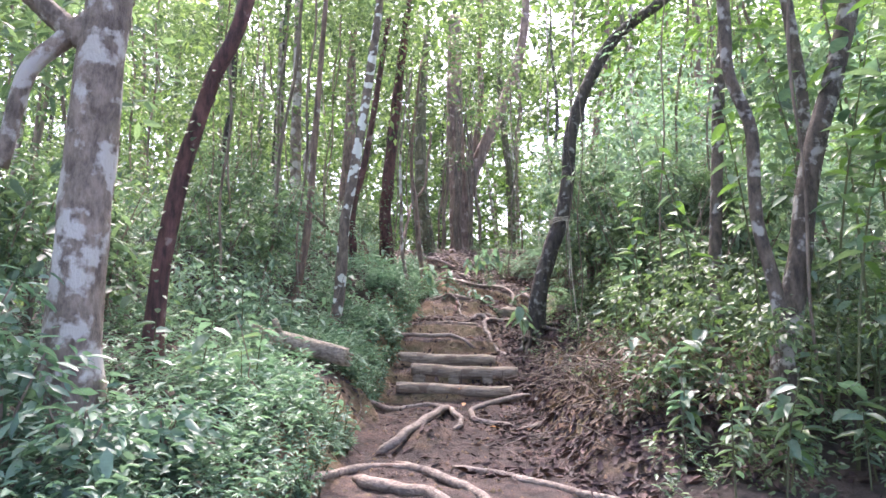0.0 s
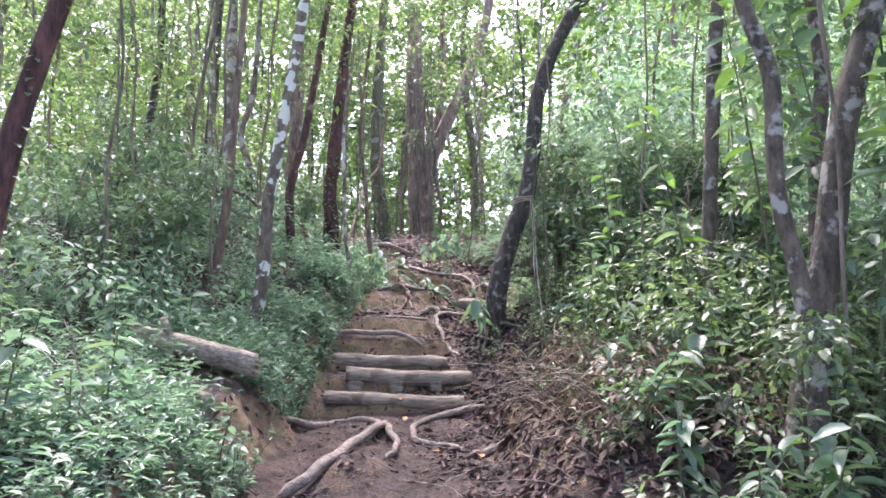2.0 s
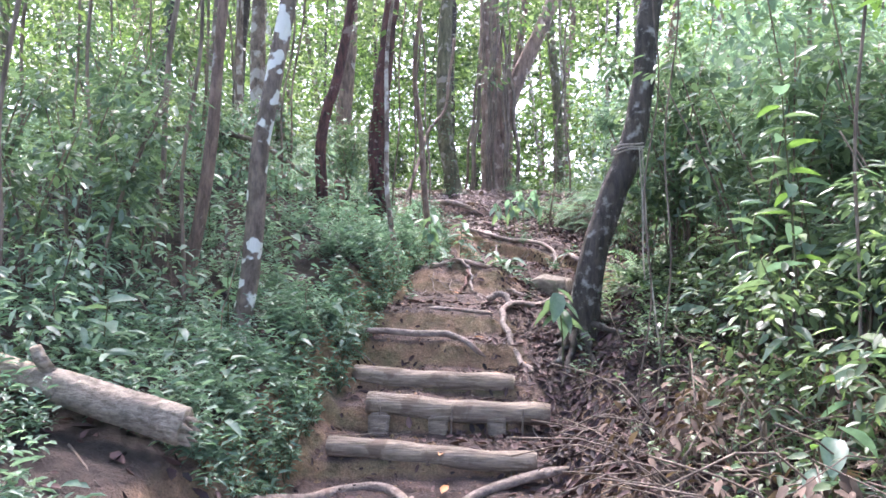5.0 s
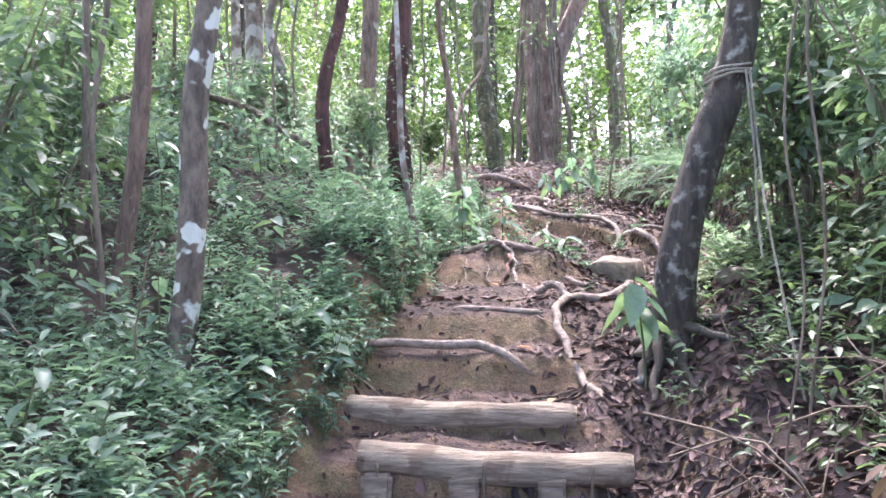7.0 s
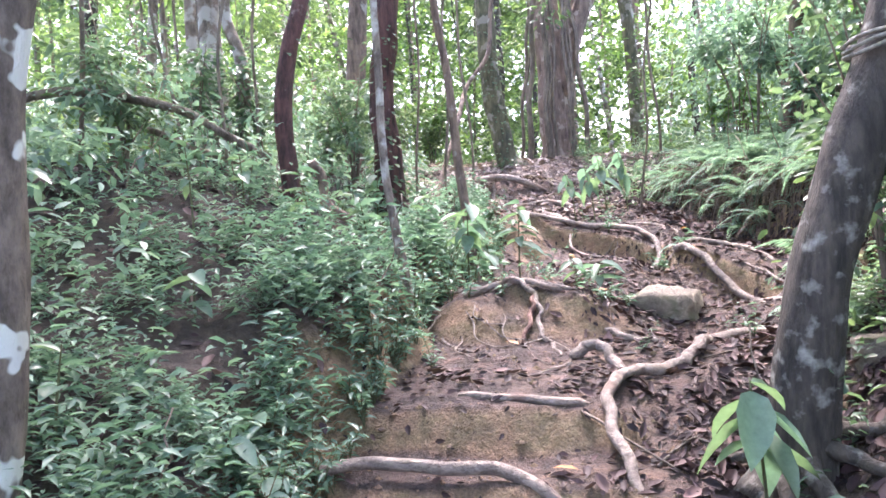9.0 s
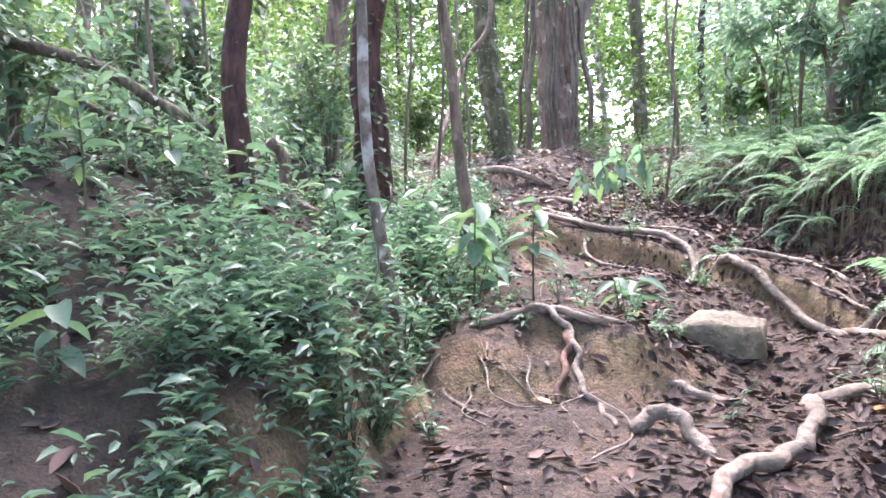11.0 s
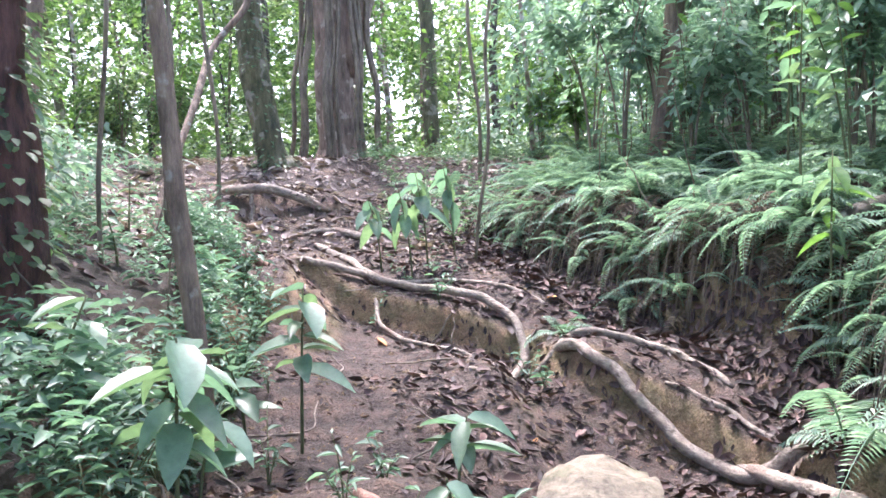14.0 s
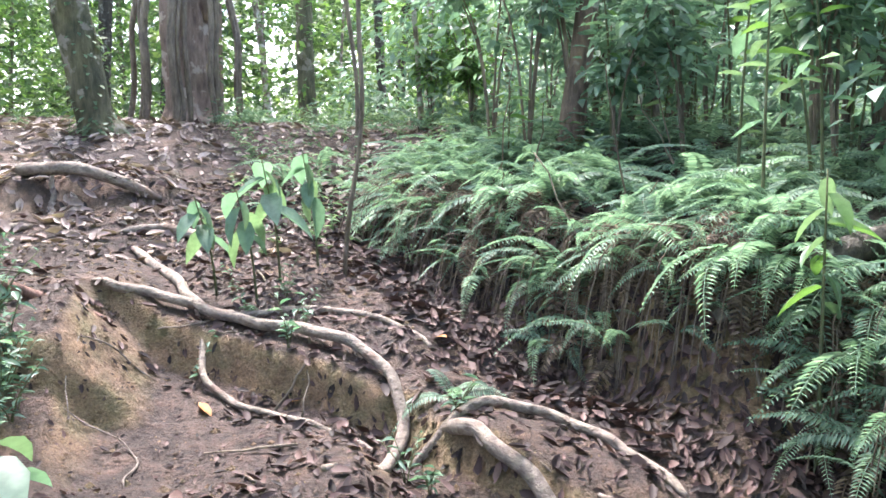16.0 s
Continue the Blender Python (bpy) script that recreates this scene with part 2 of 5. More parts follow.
    z = z + 0.16 * (1 - ease(x, 0.1, 0.6)) * ease(x, -1.0, -0.7) * ease(yw, 16.5, 16.6) * (1 - ease(yw, 16.7, 17.4))
    z = z + 0.16 * ease(yw + 0.2 * x, 14.2, 14.32) * (1 - ease(yw, 14.6, 15.8)) * ease(x, -0.95, -0.7) * (1 - ease(x, 0.1, 0.35))
    z = z - 0.2 * np.exp(-((x - 1.33) / 0.42) ** 2 - ((y - 11.75) / 0.5) ** 2)
    near = 1 - ease(np.hypot(x, (y - 8) * 0.6), 8, 14)
    z = z + near * (0.03 * wob(x, y, 2.2, 7) + 0.016 * wob(x, y, 7, 8) + 0.008 * wob(x, y, 19, 9) + 0.005 * wob(x, y, 41, 5))
    return z + (1 - near) * 0.25 * wob(x, y, 0.25, 4)
# end-ground


def g(x, y):
    return float(ground(x, y))


# ---- mesh builders ----
def mesh_of(name, verts, faces, mat, smooth=True):
    """A mesh from an array of corners and an array (or list of arrays) of faces."""
    if not isinstance(faces, list):
        faces = [faces]
    me = bpy.data.meshes.new(name)
    loops = np.concatenate([f.ravel() for f in faces]).astype(np.int32)
    totals = np.concatenate([np.full(len(f), f.shape[1]) for f in faces]).astype(np.int32)
    starts = np.concatenate([[0], np.cumsum(totals)[:-1]]).astype(np.int32)
    me.vertices.add(len(verts))
    me.vertices.foreach_set("co", np.asarray(verts, np.float32).ravel())
    me.loops.add(len(loops))
    me.loops.foreach_set("vertex_index", loops)
    me.polygons.add(len(totals))
    me.polygons.foreach_set("loop_start", starts)
    me.polygons.foreach_set("loop_total", totals)
    me.polygons.foreach_set("use_smooth", np.full(len(totals), smooth))
    me.update(calc_edges=True)
    me.materials.append(mat)
    return me


def part(name, me, parent=None, label="", at=None):
    ob = new(name, me)
    if parent is not None:
        ob.parent = parent
    if at is not None:
        ob.matrix_basis = at
    if label:
        ob["label"] = label
    return ob


def thing(name, at, label, category, group="", kind=""):
    ob = new(name)
    ob.empty_display_size = 0.1
    ob.location = at
    return tagged(ob, label, category, group, kind)


def curve_through(points, n):
    """A smooth line of n places through a few points (Catmull-Rom)."""
    p = np.asarray(points, float)
    p = np.vstack([2 * p[0] - p[1], p, 2 * p[-1] - p[-2]])
    u = np.linspace(0, len(p) - 3 - 1e-6, n)
    i = u.astype(int)
    f = (u - i)[:, None]
    a, b, c, d = p[i], p[i + 1], p[i + 2], p[i + 3]
    return 0.5 * (2 * b + (c - a) * f + (2 * a - 5 * b + 4 * c - d) * f ** 2 + (3 * b - a - 3 * c + d) * f ** 3)


def tube(line, radii, sides=10, lumps=0.0, seed=0, ribs=0, flat=1.0):
    """A limb along a line: rings of corners with lumps and ribs, closed at both ends."""
    line = np.asarray(line, float)
    n = len(line)
    radii = np.broadcast_to(np.asarray(radii, float), (n,))
    t = np.gradient(line, axis=0)
    t /= np.linalg.norm(t, axis=1)[:, None] + 1e-9
    ref = np.array([0.0, 0, 1]) if abs(t[:, 2]).mean() < 0.75 else np.array([0.0, 1, 0])
    s = np.cross(t, ref)
    s /= np.linalg.norm(s, axis=1)[:, None] + 1e-9
    w = np.cross(s, t)
    a = np.arange(sides) * 2 * np.pi / sides
    along = np.concatenate([[0], np.cumsum(np.linalg.norm(np.diff(line, axis=0), axis=1))])
    bump = 1 + lumps * (np.sin(2 * a[None] + along[:, None] * 5 + seed) + np.sin(3 * a[None] - along[:, None] * 9 + 2 * seed) + 0.7 * np.sin(along[:, None] * 16 + seed + a[None])) / 2
    if ribs:
        bump = bump + 0.16 * np.abs(np.sin(ribs * a[None] / 2 + 0.5 * np.sin(along[:, None] * 1.3 + seed)))
    r = radii[:, None] * bump
    v = line[:, None] + (np.cos(a)[None] * r)[..., None] * s[:, None] + (np.sin(a)[None] * r * flat)[..., None] * w[:, None]
    v = v.reshape(-1, 3)
    i = (np.arange(n - 1)[:, None] * sides + np.arange(sides)[None])
    j = (np.arange(n - 1)[:, None] * sides + (np.arange(sides)[None] + 1) % sides)
    f = np.stack([i, j, j + sides, i + sides], -1).reshape(-1, 4)
    v = np.vstack([v, line[0], line[-1]])
    k = np.arange(sides)
    c0 = np.stack([np.full(sides, n * sides), (k + 1) % sides, k], -1)
    c1 = np.stack([np.full(sides, n * sides + 1), (n - 1) * sides + k, (n - 1) * sides + (k + 1) % sides], -1)
    return v, [f, np.vstack([c0, c1])]


def joined(pieces):
    vs, by, off = [], {}, 0
    for v, fs in pieces:
        vs.append(v)
        for f in (fs if isinstance(fs, list) else [fs]):
            by.setdefault(f.shape[1], []).append(f + off)
        off += len(v)
    return np.vstack(vs), [np.vstack(b) for b in by.values()]


def blade(stations, fold=0.12, curl=0.25):
    """A leaf's outline along (0..1), with a folded midrib and a drooping tip: corners in (along, across, up) and triangles."""
    v, f = [(0, 0, 0)], []
    for s, w in stations:
        z = -curl * s * s
        v += [(s, -w, z + fold * w), (s, 0, z), (s, w, z + fold * w)]
    v.append((1, 0, -curl))
    n = len(stations)
    f += [(0, 2, 1), (0, 3, 2)]
    for k in range(n - 1):
        a = 1 + 3 * k
        f += [(a, a + 1, a + 4), (a, a + 4, a + 3), (a + 1, a + 2, a + 5), (a + 1, a + 5, a + 4)]
    a, e = 1 + 3 * (n - 1), 3 * n + 1
    f += [(a, a + 1, e), (a + 1, a + 2, e)]
    return np.array(v, float), np.array(f)


SLIM = (np.array([(0, 0, 0), (0.3, -0.5, 0.1), (0.42, 0, -0.02), (0.3, 0.5, 0.1), (0.72, -0.34, 0.0), (0.72, 0.34, 0.0), (1, 0, -0.22)], float),
        np.array([(0, 2, 1), (0, 3, 2), (1, 2, 4), (3, 5, 2), (2, 6, 4), (2, 5, 6)]))
LANCE = blade([(0.18, 0.3), (0.42, 0.5), (0.72, 0.34)], 0.3, 0.18)
BROAD = blade([(0.12, 0.34), (0.38, 0.5), (0.66, 0.4), (0.85, 0.2)], 0.25, 0.22)
SMALL = (np.array([(0, 0, 0), (0.45, -0.5, 0.06), (1, 0, -0.1), (0.45, 0.5, 0.06)], float), np.array([(0, 2, 1), (0, 3, 2)]))
OVAL = (np.array([(0, 0, 0), (0.3, -0.45, 0.05), (0.72, -0.36, 0.0), (1, 0, -0.12), (0.72, 0.36, 0.0), (0.3, 0.45, 0.05), (0.5, 0, -0.02)], float),
        np.array([(0, 6, 1), (1, 6, 2), (2, 6, 3), (3, 6, 4), (4, 6, 5), (5, 6, 0)]))

CURLED = (np.array([(0, 0, 0.05), (0.3, -0.4, 0.22), (0.72, -0.32, 0.2), (1, 0, 0.12), (0.72, 0.3, 0.14), (0.3, 0.42, 0.1), (0.5, 0.02, -0.04)], float), OVAL[1])


def leaves(at, along, up, length, width, proto):
    """Many leaves at once: places, ways, upper sides, sizes."""
    pv, pf = proto
    along = along / (np.linalg.norm(along, axis=1)[:, None] + 1e-9)
    side = np.cross(along, up)
    side /= np.linalg.norm(side, axis=1)[:, None] + 1e-9
    up = np.cross(side, along)
    n = len(at)
    length = np.broadcast_to(np.asarray(length, float), (n,))[:, None, None]
    width = np.broadcast_to(np.asarray(width, float), (n,))[:, None, None]
    v = at[:, None] + length * pv[None, :, 0:1] * along[:, None] + width * pv[None, :, 1:2] * side[:, None] + length * pv[None, :, 2:3] * up[:, None]
    f = pf[None] + (np.arange(n) * len(pv))[:, None, None]
    return v.reshape(-1, 3), f.reshape(-1, pf.shape[1])


def cloud(rng, centres, radii, per, length, ratio, proto=SMALL, droop=0.35, flat=0.75):
    """Leaves in loose clumps: more on the outside of each clump, tips out and down."""
    c = np.repeat(np.asarray(centres, float), per, axis=0)
    r = np.repeat(np.asarray(radii, float), per)
    d = rng.normal(size=(len(c), 3))
    d /= np.linalg.norm(d, axis=1)[:, None]
    rad = rng.random(len(c)) ** 0.45
    at = c + d * (rad * r)[:, None] * np.array([1, 1, flat])
    way = d * np.array([1, 1, 0.25]) + rng.normal(size=d.shape) * np.array([0.55, 0.55, 0.3])
    way[:, 2] -= droop
    up = rng.normal(size=d.shape) * 0.4 + d * 0.45 + np.array([0, 0, 1.0])
    ln = length * (0.5 + 0.95 * rng.random(len(c)) ** 1.4)
    return leaves(at, way, up, ln, ln * ratio, proto)

# ---- ground ----
def spread(a, b, fine, far, growth=1.16):
    """Positions: even between a and b, then ever wider out to far on both sides."""
    mid = list(np.arange(a, b + 1e-6, fine))
    lo, hi, s = [], [], fine
    while (hi[-1] if hi else b) < far:
        s = min(s * growth, 12)
        hi.append((hi[-1] if hi else b) + s)
        lo.append((lo[-1] if lo else a) - s)
    return np.array(lo[::-1] + mid + hi)


gx, gy = spread(-1.9, 2.7, 0.03, 250), spread(4.0, 15.2, 0.03, 250)
X, Y = np.meshgrid(gx, gy)
Z = ground(X, Y)
gv = np.stack([X, Y, Z], -1).reshape(-1, 3)
nx = len(gx)
i = (np.arange(len(gy) - 1)[:, None] * nx + np.arange(nx - 1)[None]).ravel()
ground_mesh = mesh_of("ground", gv, np.stack([i, i + 1, i + nx + 1, i + nx], -1), SOIL)
humus = ground_mesh.attributes.new("humus", "FLOAT", "POINT")
hx = np.maximum(left_edge(Y) - 0.12 - X, X - right_edge(Y) - 0.1)
humus.data.foreach_set("value", (ease(hx + 0.12 * wob(X, Y, 6), 0, 0.35) * 0.85).astype(np.float32).ravel())
tagged(part("ground", ground_mesh), "eroded pinkish-brown forest trail with earth steps and banks", "ground", kind="structure")


# ---- trees ----
def tree(label, points, radii, bark, group="forest trees", limbs=(), crown=None, sides=12, lumps=0.05, ribs=0, foot=1.5, name="tree", leaf=None, leaf_size=0.11, per=28, seed=0, climber=0):
    """A tree: a trunk through points (the first is set on the ground), limbs [(points, r0, r1)], crown clumps [(x, y, z, r)]."""
    rng = np.random.default_rng(seed + int(abs(points[0][0]) * 100 + abs(points[0][1]) * 10))
    x0, y0 = points[0][:2]
    base = np.array([x0, y0, g(x0, y0) - 0.06])
    t = thing(name, base, label, "tree", group)
    line = np.vstack([base, [p for p in points[1:]]])
    length = np.linalg.norm(np.diff(line, axis=0), axis=1).sum()
    n = max(12, int(length / 0.12))
    line = curve_through(line, n) - base
    line[:, :2] += 0.012 * np.stack([np.sin(np.arange(n) * 0.31 + seed), np.cos(np.arange(n) * 0.23 + seed)], -1)
    line[0] = 0
    u = np.linspace(0, 1, n)
    r = np.interp(u, np.linspace(0, 1, len(radii)), radii) * (1 + (foot - 1) * np.exp(-u * length / 0.16))
    part("trunk", mesh_of("trunk", *tube(line, r, sides, lumps, seed, ribs), bark), t)
    for pts, r0, r1 in limbs:
        m = max(6, int(len(pts) * 5))
        part("limb", mesh_of("limb", *tube(curve_through(np.asarray(pts, float) - base, m), np.linspace(r0, r1, m), 8, lumps, seed + 1), bark), t)
    if climber:
        k = rng.integers(0, n * 2 // 3, climber)
        a = rng.uniform(0, 6.28, climber)
        out = np.stack([np.cos(a), np.sin(a), np.full(climber, -0.5)], -1)
        at = line[k] + out * np.array([1, 1, 0]) * (r[k] + 0.02)[:, None] + rng.normal(0, 0.02, (climber, 3))
        part("climber", mesh_of("climber", *leaves(at, out, out * 0.5 + np.array([0, 0, 1.0]), rng.uniform(0.04, 0.09, climber), rng.uniform(0.025, 0.05, climber), OVAL), CLIMBER), t, "small-leaved climber on the bark")["kind"] = "stuff"
    if crown:
        c = np.array(crown, float)
        part("crown", mesh_of("crown", *cloud(rng, c[:, :3] - base, c[:, 3], per, leaf_size, 0.45), leaf or WOODS), t)
    return t


def crown_of(rng, x, y, z, spread_, height, n, r=(0.5, 1.0)):
    a, d = rng.uniform(0, 6.28, n), spread_ * np.sqrt(rng.random(n))
    return [(x + d[k] * math.cos(a[k]), y + d[k] * math.sin(a[k]), z + height * rng.uniform(-0.5, 0.5), rng.uniform(*r)) for k in range(n)]


RNG = np.random.default_rng(7)


def high(x, y, z, n=26, s=2.4):
    return crown_of(RNG, x, y, z, s, 2.4, n)


tree("tall grey-barked tree with pale lichen patches beside the trail", [(-1.86, 3.8, 0), (-1.87, 3.8, 1.57), (-1.88, 3.8, 2.46), (-1.80, 3.8, 3.4), (-1.75, 3.85, 5.2), (-1.6, 3.9, 8)],
     (0.16, 0.14, 0.13, 0.12, 0.1, 0.06), GREY_BARK, limbs=[([(-1.84, 3.8, 3.1), (-2.15, 3.78, 3.35), (-2.35, 3.7, 3.6), (-2.7, 3.6, 4.6)], 0.07, 0.04), ([(-2.28, 3.72, 2.45), (-2.2, 3.74, 2.95), (-2.05, 3.78, 3.15), (-1.9, 3.8, 3.3)], 0.04, 0.06)],
     crown=high(-1.7, 4, 8.2), seed=1)
tree("slender leaning tree with dark red-brown bark", [(-2.12, 5.4, 0), (-2.05, 5.4, 2.14), (-1.93, 5.4, 2.99), (-1.76, 5.4, 3.52), (-1.50, 5.4, 4.21), (-1.1, 5.5, 6.5)],
     (0.075, 0.07, 0.062, 0.06, 0.055, 0.04), RED_BARK, crown=high(-1.0, 5.6, 7.2, 20), seed=2, climber=90)
tree("thin brown-barked tree beside a vine", [(-1.76, 8.9, 0), (-1.74, 8.9, 2.31), (-1.67, 8.9, 2.97), (-1.60, 8.9, 3.65), (-1.5, 8.95, 6)],
     (0.055, 0.05, 0.048, 0.042, 0.03), BROWN_BARK, crown=high(-1.5, 9, 7, 20, 1.8), seed=3)
tree("slender tree blotched with white lichen", [(-1.26, 8.55, 0), (-1.22, 8.55, 2.07), (-1.16, 8.55, 2.8), (-1.08, 8.55, 3.48), (-0.8, 8.6, 5.6), (-0.6, 8.7, 7.5)],
     (0.075, 0.068, 0.064, 0.06, 0.05, 0.03), LICHEN_BARK, crown=high(-0.7, 8.8, 8.0, 22), seed=4)
tree("red-barked tree on the upper bank", [(-1.38, 11.55, 0), (-1.42, 11.55, 3.0), (-1.45, 11.55, 3.5), (-1.38, 11.55, 4.0), (-1.25, 11.55, 4.6), (-0.9, 11.6, 7)],
     (0.075, 0.068, 0.062, 0.06, 0.055, 0.04), RED_BARK, crown=high(-0.8, 11.7, 7.8, 20), seed=5, climber=110)
tree("dark trunk with red flaking bark and clinging vines", [(-1.0, 12.7, 0), (-0.98, 12.7, 3.4), (-1.0, 12.7, 4.1), (-0.92, 12.7, 5.0), (-0.6, 12.75, 8)],
     (0.125, 0.115, 0.105, 0.1, 0.06), RED_BARK, lumps=0.12, crown=high(-0.5, 12.8, 8.6, 24), seed=6, climber=420)
tree("thin crooked sapling with pale lichen rings", [(-0.5, 10.9, 0), (-0.6, 10.95, 2.9), (-0.61, 10.95, 3.24), (-0.62, 10.95, 3.57), (-0.66, 11.0, 4.6), (-0.5, 11, 5.8)],
     (0.03, 0.026, 0.025, 0.024, 0.02, 0.012), GREY_BARK, sides=8, crown=high(-0.5, 11, 6, 14, 1.2), seed=7)
tree("thin brown sapling at the trail's edge", [(-0.33, 12.85, 0), (-0.36, 12.85, 2.95), (-0.43, 12.85, 3.52), (-0.49, 12.85, 4.14), (-0.55, 12.85, 5.0), (-0.4, 12.9, 6.8)],
     (0.045, 0.042, 0.038, 0.035, 0.03, 0.02), BROWN_BARK, sides=8, crown=high(-0.4, 12.9, 7, 16, 1.5), seed=8)
tree("mossy tree at the crest of the trail", [(-0.28, 18.3, 0), (-0.33, 18.3, 4.1), (-0.48, 18.3, 4.87), (-0.55, 18.3, 5.81), (-0.58, 18.3, 7.0), (-0.4, 18.4, 10)],
     (0.19, 0.17, 0.16, 0.15, 0.14, 0.08), MOSSY_BARK, lumps=0.08, crown=high(-0.4, 18.5, 10.5, 18), seed=9, climber=500)
tree("massive ribbed fig trunk with aerial roots", [(0.46, 20, 0), (0.46, 20, 4.5), (0.43, 20, 5.6), (0.35, 20, 7.5), (0.3, 20, 11)],
     (0.29, 0.24, 0.225, 0.21, 0.16), FIG_BARK, sides=28, ribs=9, lumps=0.06, foot=1.7,
     limbs=[([(0.55, 20, 5.4), (0.9, 19.9, 6.6), (1.6, 19.8, 8.2), (2.2, 19.8, 10), (2.4, 19.8, 12)], 0.2, 0.1)], crown=high(0.5, 20.5, 12.5, 30, 4), seed=10)
tree("straight grey-brown tree on the wooded slope", [(-2.5, 13, 0), (-2.55, 13, 3.5), (-2.66, 13, 5.2), (-2.7, 13, 8)], (0.115, 0.105, 0.1, 0.06), GREY_BARK, crown=high(-2.7, 13, 8.5, 20), seed=11)
tree("pale crooked tree beside a thicker trunk", [(-2.36, 12.9, 0), (-2.38, 12.9, 3.5), (-2.3, 12.9, 4.3), (-2.45, 12.9, 4.9), (-2.3, 12.9, 5.6), (-2.2, 12.9, 7.5)], (0.075, 0.065, 0.06, 0.05, 0.05, 0.03), GREY_BARK, crown=high(-2.2, 12.9, 8, 14), seed=12)
tree("leaning dark tree blotched with lichen and tied with rope", [(1.13, 9.42, 0), (1.17, 9.4, 1.95), (1.26, 9.4, 2.4), (1.42, 9.4, 2.9), (1.52, 9.4, 3.22), (1.62, 9.4, 3.7), (1.74, 9.4, 4.55), (2.24, 9.4, 5.6), (3.0, 9.4, 6.25), (3.9, 9.5, 7.2)],
     (0.125, 0.115, 0.105, 0.1, 0.095, 0.085, 0.08, 0.07, 0.05), DARK_BARK, lumps=0.07, crown=high(3.6, 9.3, 7.6, 24), seed=13)
tree("thin straight tree among broad leaves", [(2.44, 6.6, 0), (2.45, 6.6, 1.9), (2.46, 6.6, 2.64), (2.55, 6.6, 3.7), (2.65, 6.6, 4.8), (2.7, 6.6, 7)],
     (0.06, 0.058, 0.055, 0.055, 0.05, 0.03), FOREST_BARK, crown=high(2.7, 6.6, 7.6, 16), seed=14)
tree("crooked thin tree joined to a thicker one at its foot", [(2.26, 4.92, 0), (2.25, 4.9, 1.59), (2.20, 4.9, 1.97), (2.10, 4.9, 2.42), (2.11, 4.9, 3.01), (1.98, 4.9, 3.42), (1.95, 4.9, 3.96), (1.9, 4.9, 6)],
     (0.055, 0.05, 0.046, 0.044, 0.042, 0.04, 0.045, 0.03), FOREST_BARK, crown=high(1.9, 5, 6.8, 16), seed=15)
tree("forked grey tree with a lichen-blotched foot", [(2.27, 5.1, 0), (2.39, 5.1, 1.75), (2.50, 5.1, 2.3), (2.62, 5.1, 2.87), (2.96, 5.1, 4.05), (3.4, 5.2, 6)],
     (0.1, 0.088, 0.08, 0.072, 0.068, 0.045), FOREST_BARK, limbs=[([(2.33, 5.15, 1.1), (2.36, 5.35, 1.0), (2.44, 5.3, 0.9)], 0.05, 0.04)], crown=high(3.4, 5.2, 6.8, 20), seed=16)
tree("thin dark tree behind the forked one", [(2.98, 6.1, 0), (3.0, 6.1, 2.79), (3.09, 6.1, 3.53), (2.99, 6.1, 4.56), (2.9, 6.1, 6.5)], (0.06, 0.055, 0.05, 0.05, 0.03), FOREST_BARK, crown=high(2.9, 6.1, 7, 14), seed=17)
tree("brown tree behind the red-barked trunk", [(-2.3, 16.5, 0), (-2.29, 16.5, 3.96), (-2.16, 16.5, 6.46), (-2.1, 16.5, 9)], (0.16, 0.14, 0.13, 0.08), BROWN_BARK, crown=high(-2.1, 16.5, 9.5, 16), seed=18)
tree("pale thin tree on the wooded slope", [(-2.94, 13.5, 0), (-2.96, 13.5, 3.46), (-3.10, 13.5, 4.74), (-3.1, 13.5, 8)], (0.07, 0.065, 0.06, 0.03), GREY_BARK, crown=high(-3.1, 13.5, 8.5, 12), seed=19)
tree("pale thin sapling on the wooded slope", [(-3.6, 13.5, 0), (-3.59, 13.5, 3.57), (-3.52, 13.5, 4.77), (-3.4, 13.5, 7)], (0.06, 0.055, 0.05, 0.03), GREY_BARK, crown=high(-3.4, 13.5, 7.5, 12), seed=20)

# slender trees further back
rng = np.random.default_rng(21)
kinds = [(GREY_BARK, "slender grey tree in the woods behind"), (BROWN_BARK, "slender brown tree in the woods behind"), (DARK_BARK, "thin dark tree in the woods behind"), (MOSSY_BARK, "mossy slender tree in the woods behind")]
placed = []
while len(placed) < 95:
    x, y = rng.uniform(-13, 14), rng.uniform(6, 34)
    if (abs(x) < 2.6 and y < 21) or (y < 13 and -3.2 < x < 4) or any(math.hypot(x - a, y - b) < 1.0 for a, b in placed):
        continue
    placed.append((x, y))
    bark, label = kinds[len(placed) % 4]
    h, tilt, r = rng.uniform(7, 10), rng.normal(0, 0.06, 2), 0.03 + 0.11 * rng.random() ** 1.5
    z0 = g(x, y)
    pts = [(x, y, 0)] + [(x + tilt[0] * s + rng.normal(0, 0.06), y + tilt[1] * s, z0 + s) for s in (h * 0.3, h * 0.55, h * 0.8, h)]
    tree(label, pts, (r, r * 0.9, r * 0.75, r * 0.6, r * 0.35), bark, "woods behind", crown=crown_of(rng, pts[-1][0], pts[-1][1], z0 + h - 0.6, 1.9, 3, 14), sides=9, seed=30 + len(placed), leaf_size=0.15)

# ---- undergrowth ----
def stuff(name, pieces, mat, label, category):
    v, f = joined(pieces)
    return tagged(part(name, mesh_of(name, v, f, mat)), label, category, kind="stuff")


